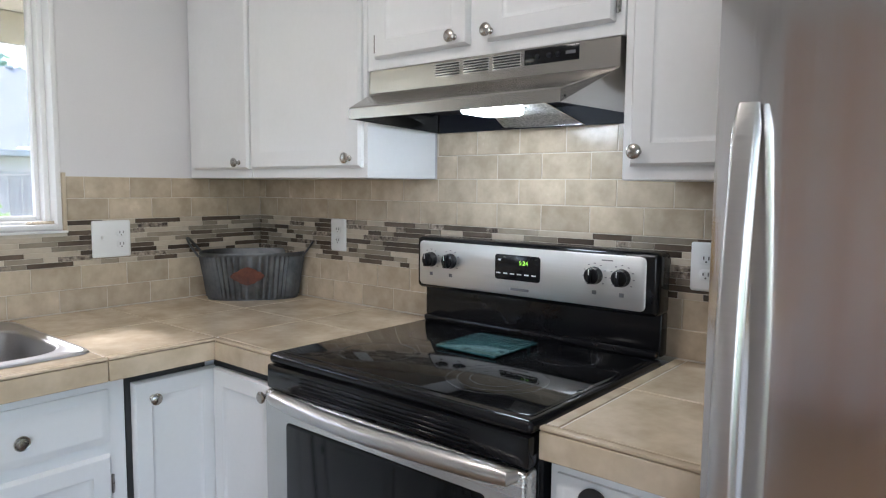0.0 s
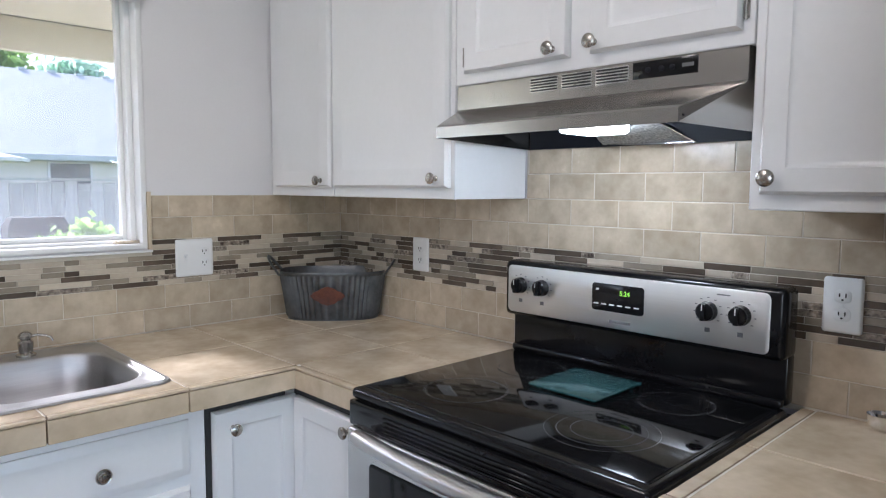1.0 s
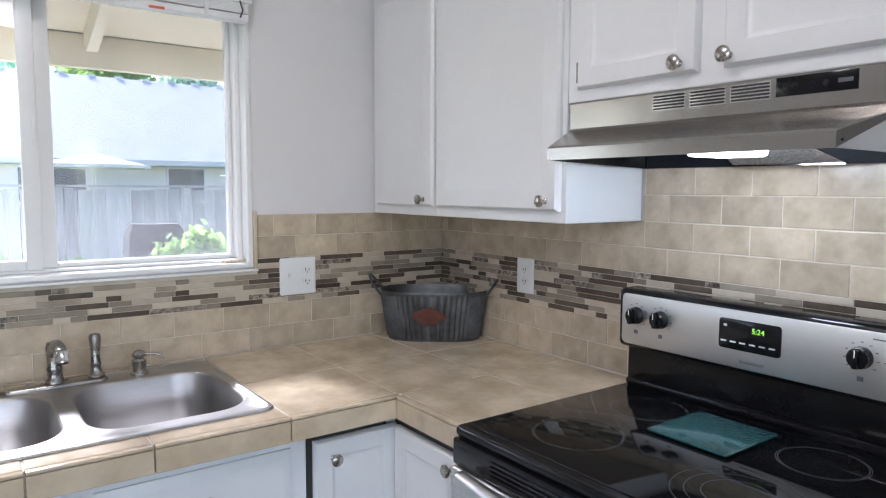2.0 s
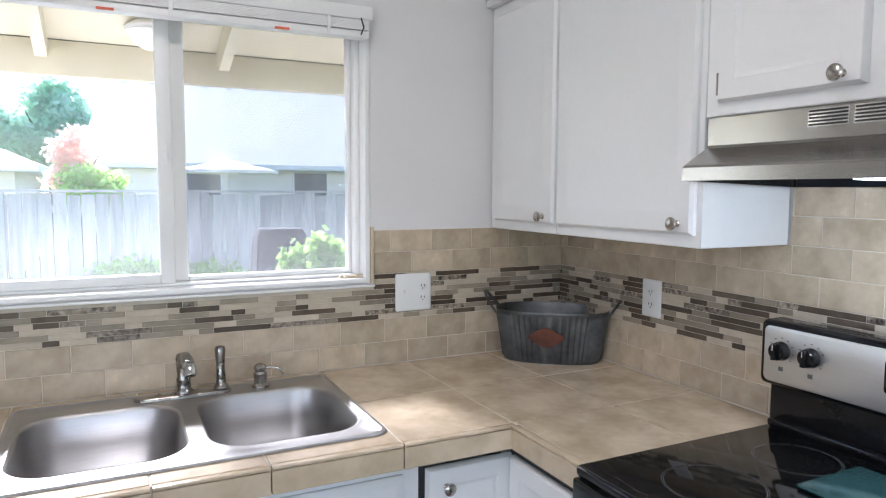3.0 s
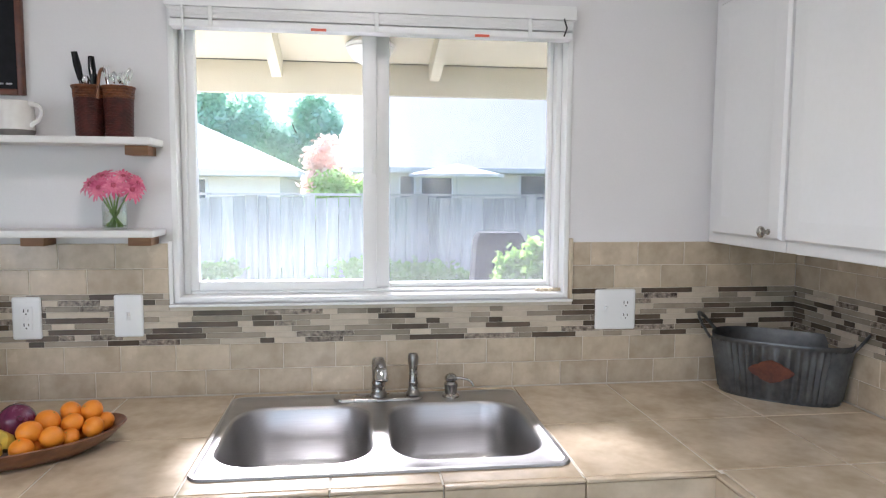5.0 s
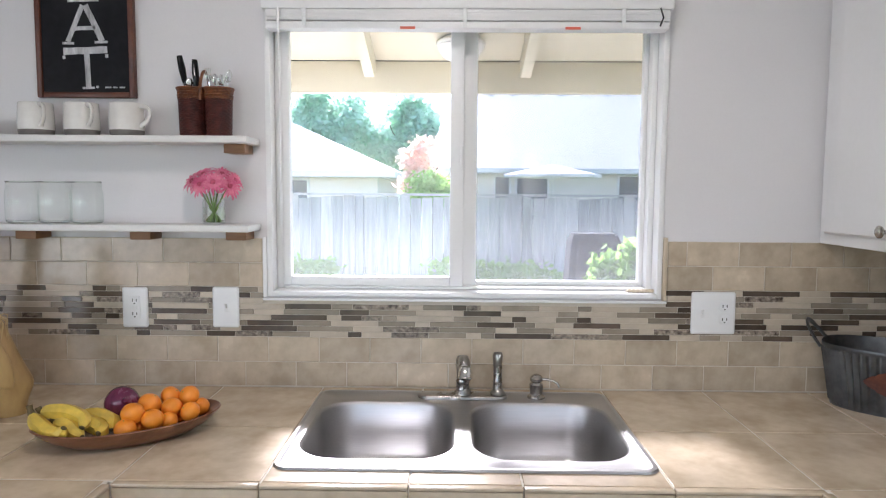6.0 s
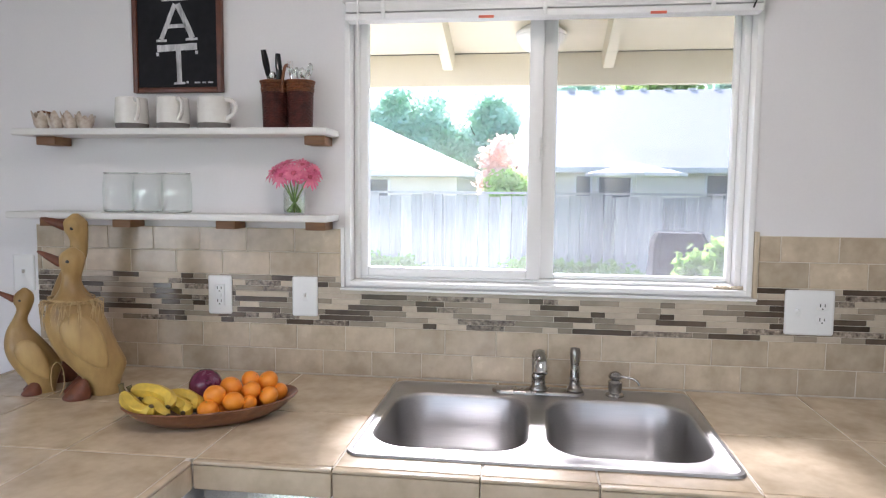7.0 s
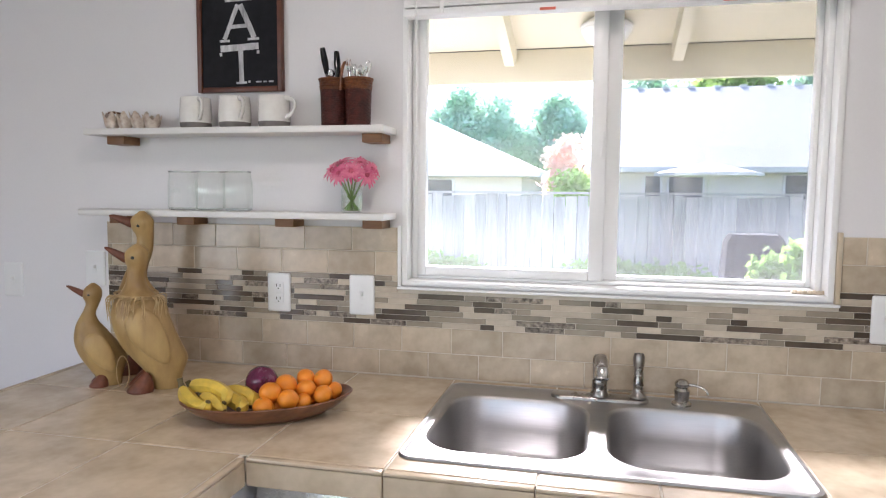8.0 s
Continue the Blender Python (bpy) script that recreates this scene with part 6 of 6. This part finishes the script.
def far_house(x0, x1, y0, y1, eave_z, ridge_z, hip, label, openings, over=0.45):
    h = root("far_house", ((x0 + x1) / 2, (y0 + y1) / 2, GZ), label, "house", "neighbouring houses")
    wl = part("wall", box(x0 + over, x1 - over, y0 + over, y1 - over, GZ, eave_z - 0.02), M_SIDING, h, smooth=False)
    bm = bmesh.new()
    ym = (y0 + y1) / 2
    b = [bm.verts.new(p) for p in ((x0, y0, eave_z), (x1, y0, eave_z), (x1, y1, eave_z), (x0, y1, eave_z))]
    t = [bm.verts.new((x0 + hip, ym, ridge_z)), bm.verts.new((x1 - hip, ym, ridge_z))]
    lo = [bm.verts.new((q.co.x, q.co.y, eave_z - 0.16)) for q in b]
    bm.faces.new((b[0], b[1], t[1], t[0]))
    bm.faces.new((b[2], b[3], t[0], t[1]))
    bm.faces.new((b[1], b[2], t[1]))
    bm.faces.new((b[3], b[0], t[0]))
    bridge(bm, b, lo)
    bm.faces.new(lo[::-1])
    rf = part("roof", bm, M_ROOFG, h, "pale grey shingle roof", smooth=False)
    for k in range(int((x1 - x0 - 2 * hip) / 0.9)):
        xx = x0 + hip + 0.4 + 0.9 * k
        part("ridge_vent", box(xx, xx + 0.24, ym - 0.12, ym + 0.12, ridge_z - 0.04, ridge_z + 0.045), M_WHITE, rf, smooth=False)
    part("gutter", box(x0 - 0.02, x1 + 0.02, y0 - 0.08, y0 - 0.002, eave_z - 0.14, eave_z), M_WHITE, h, smooth=False)
    yf = y0 + over
    for kind, a, b_, z0, z1 in openings:
        o = part("door" if kind == "d" else "window", box(a - 0.06, b_ + 0.06, yf - 0.05, yf - 0.002, z0 - 0.06, z1 + 0.06), M_WHITE, wl, smooth=False)
        part("pane", box(a, b_, yf - 0.062, yf - 0.052, z0, z1), M_HWIN, o, smooth=False)
    return h


far_house(-2.2, 15.0, 18.0, 32.0, 2.20, 5.38, 0.8, "pale house with a broad grey roof beyond the fence",
          (("d", -0.10, 0.30, GZ, 1.95), ("w", 0.55, 1.45, 0.7, 1.95), ("w", 3.60, 4.60, 0.8, 1.98), ("w", 8, 9.2, 0.8, 1.98)))
far_house(-13.0, -2.75, 14.0, 21.0, 1.98, 3.60, 3.6, "pale single-storey house with a hipped roof beyond the fence",
          (("w", -5.6, -4.9, 0.9, 1.75),))

# ---- tiles: pieces with their own edges ----
random.seed(11)
piece_mesh = {}


def piece(name, w, h, t, mat, place_kind, parent, at, r=0.0014):
    """One tile, w along the wall or worktop, h the other way, t thick; alike pieces share a mesh."""
    key = (round(w, 4), round(h, 4), mat.name, place_kind)
    if key not in piece_mesh:
        place = {"n": lambda u, v, n: (u, -n, v), "e": lambda u, v, n: (-n, u, v), "t": lambda u, v, n: (u, v, n)}[place_kind]
        bm = nested(place, -w / 2, w / 2, -h / 2, h / 2, [(0, 0), (0, t - r * 0.8), (r * 0.4, t - r * 0.2), (r, t)])
        bmesh.ops.recalc_face_normals(bm, faces=bm.faces)
        me = bpy.data.meshes.new(name)
        bm.to_mesh(me)
        bm.free()
        me.materials.append(mat)
        piece_mesh[key] = me
    ob = new(name, piece_mesh[key])
    if parent:
        ob.parent = parent
        at = Vector(at) - base_of(parent)
    ob.location = at
    return ob


def tile_row(wall_ob, kind, u0, u1, z0, z1, phase, pitch=0.152, skip=None):
    k = math.floor((u0 - phase) / pitch)
    u = phase + k * pitch
    while u < u1 - 1e-6:
        a, b = max(u, u0), min(u + pitch, u1)
        u += pitch
        if b - a < 0.012 or (skip and a > skip[0] and b < skip[1]):
            continue
        jig = random.uniform(-0.0005, 0.0005)
        at = ((a + b) / 2, 0.0078 + jig, (z0 + z1) / 2) if kind == "n" else (0.0078 + jig, (a + b) / 2, (z0 + z1) / 2)
        piece("tile", b - a - 0.0028, z1 - z0 - 0.0026, 0.0078, M_TILE, kind, wall_ob, at)


R = [0.9165, 0.9905, 1.0665]
MZ0, MZ1, MN = 1.0665, 1.2165, 9
U = [1.2165, 1.2885, 1.3605, 1.4325, 1.5045, 1.5765]
NX0 = -2.930
part("grout_bed", merge(box(NX0, -0.001, 0.0018, 0.0079, TOP - 0.01, WZ0 - 0.014), merge(box(NX0, WX0 - 0.014, 0.0018, 0.0079, WZ0 - 0.013, U[2]), box(WX1 + 0.014, -0.001, 0.0018, 0.0079, WZ0 - 0.013, U[2]))), M_GROUT_W, wall_north, "pale grout", smooth=False)
part("grout_bed", merge(box(0.0018, 0.0079, -2.07, -0.001, TOP - 0.01, U[2]), box(0.0018, 0.0079, -1.712, -0.946, U[2], U[5])), M_GROUT_W, wall_east, "pale grout", smooth=False)
tile_row(wall_north, "n", NX0, 0.0055, R[0], R[1], -1.988)
tile_row(wall_north, "n", NX0, 0.0055, R[1], R[2], -1.462)
tile_row(wall_north, "n", NX0, WX0 - 0.014, U[0], U[1], -2.001)
tile_row(wall_north, "n", NX0, WX0 - 0.014, U[1], U[2], -2.075)
tile_row(wall_north, "n", WX1 + 0.014, 0.0055, U[0], U[1], -0.605)
tile_row(wall_north, "n", WX1 + 0.014, 0.0055, U[1], U[2], -0.53)
tile_row(wall_east, "e", -2.07, -0.0015, R[0], R[1], -0.300)
tile_row(wall_east, "e", -2.07, -0.0015, R[1], R[2], -0.376)
for k in range(5):
    lim = (-2.07, -0.0015) if k < 2 else (-1.711, -0.947)
    tile_row(wall_east, "e", *lim, U[k], U[k + 1], -0.953 if k % 2 else -0.877)


def mosaic(wall_ob, kind, u0, u1, cut=None):
    """Rows of thin glass and stone strips of mixed length and colour."""
    ph = (MZ1 - MZ0) / MN
    mats = (M_MOS_DARK, M_MOS_TAUPE, M_MOS_CREAM, M_MOS_MARBLE)
    lengths = (0.042, 0.062, 0.088, 0.112, 0.140, 0.168)
    for r in range(MN):
        z = MZ0 + ph * (r + 0.5)
        u = u0 - random.uniform(0, 0.06)
        last = -1
        while u < u1 - 0.004:
            ln = random.choice(lengths)
            m = random.choices(range(4), (0.34, 0.31, 0.28, 0.12))[0]
            if m == last:
                m = (m + random.choice((1, 2))) % 3
            last = m
            a, b = max(u, u0), min(u + ln, u1)
            u += ln
            segs = [(a, b)]
            if cut and z + ph / 2 > cut[2]:
                segs = [(a, min(b, cut[0])), (max(a, cut[1]), b)]
            for a, b in segs:
                if b - a < 0.008:
                    continue
                d = random.uniform(-0.0007, 0.0007)
                at = ((a + b) / 2, 0.0078 + d, z) if kind == "n" else (0.0078 + d, (a + b) / 2, z)
                piece("mosaic_strip", b - a - 0.0016, ph - 0.0016, 0.0078, mats[m], kind, wall_ob, at, 0.0009)


mosaic(wall_north, "n", NX0, 0.0055, (WX0 - 0.013, WX1 + 0.013, WZ0 - 0.013))
mosaic(wall_east, "e", -2.07, -0.0015)


# worktop tiles
def top_tiles(parent, xs, ys, hole=None):
    for x0, x1 in zip(xs, xs[1:]):
        for y0, y1 in zip(ys, ys[1:]):
            x0_, x1_, y0_, y1_ = x0 + 0.0024, x1 - 0.0024, y0 + 0.0024, y1 - 0.0024
            rects = [(x0_, x1_, y0_, y1_)]
            if hole and x0 < hole[1] and x1 > hole[0] and y0 < hole[3] and y1 > hole[2]:
                hx0, hx1 = max(x0_, hole[0]), min(x1_, hole[1])
                rects = [(x0_, x1_, y0_, min(y1_, hole[2])), (x0_, x1_, max(y0_, hole[3]), y1_), (x0_, hx0, max(y0_, hole[2]), min(y1_, hole[3])), (hx1, x1_, max(y0_, hole[2]), min(y1_, hole[3]))]
            for a, b, c, d in rects:
                if b - a > 0.006 and d - c > 0.006:
                    piece("tile", b - a, d - c, 0.0035, M_CTILE, "t", parent, ((a + b) / 2, (c + d) / 2, TOP - 0.0035 + random.uniform(-0.0003, 0.0003)), 0.0016)


XS = [-2.926, -2.655, -2.352, -2.054, -1.754, -1.454, -1.224, -0.924, -0.624, -0.312, -0.002]
top_tiles(counter, XS, [-0.668, -0.348, -0.002], (SX0, SX1, SY0, SY1))
top_tiles(counter, [-0.616, -0.312, -0.002], [-0.957, -0.669])
top_tiles(counter, [-2.926, -2.655, -2.352, -2.070], [-1.306, -0.985, -0.669])
top_tiles(counter_right, [-0.618, -0.316, -0.002], [-2.06, -1.762])
top_tiles(counter_right, [-0.618, -0.316, -0.002], [-1.761, -1.731])


def edge_tile(parent, x0, x1, y0, y1):
    """An upright edge tile with a rounded nosing strip above a dark joint."""
    part("edge_tile", box(x0, x1, y0, y1, CB + 0.003, TOP - 0.0085, 0.0016, 1), M_CTILE, parent)
    return part("nosing", box(x0, x1, y0 - (0.002 if x1 - x0 > y1 - y0 else 0), y1, TOP - 0.0068, TOP + 0.0006, 0.0024, 2), M_CTILE, parent)


for a, b in zip(XS[3:], XS[4:]):
    if b > -0.62:
        break
    edge_tile(counter, max(a, -2.052) + 0.0014, b - 0.0014, -0.686, -0.6695)
edge_tile(counter, -0.6385, -0.6175, -0.957, -0.6875)
for y0, y1 in ((-0.985, -0.6875), (-1.308, -0.988)):
    edge_tile(counter, -2.0685, -2.0515, y0, y1)
    edge_tile(counter, -2.944, -2.9275, y0, y1)
for x0, x1 in zip(XS[:3], (-2.655, -2.352, -2.052)):
    edge_tile(counter, x0 + 0.0014, x1 - 0.0014, -1.325, -1.3085)
edge_tile(counter, -2.944, -2.9275, -0.684, -0.30)
edge_tile(counter, -2.944, -2.9275, -0.297, -0.002)
edge_tile(counter_right, -0.6385, -0.6195, -2.06, -1.731)
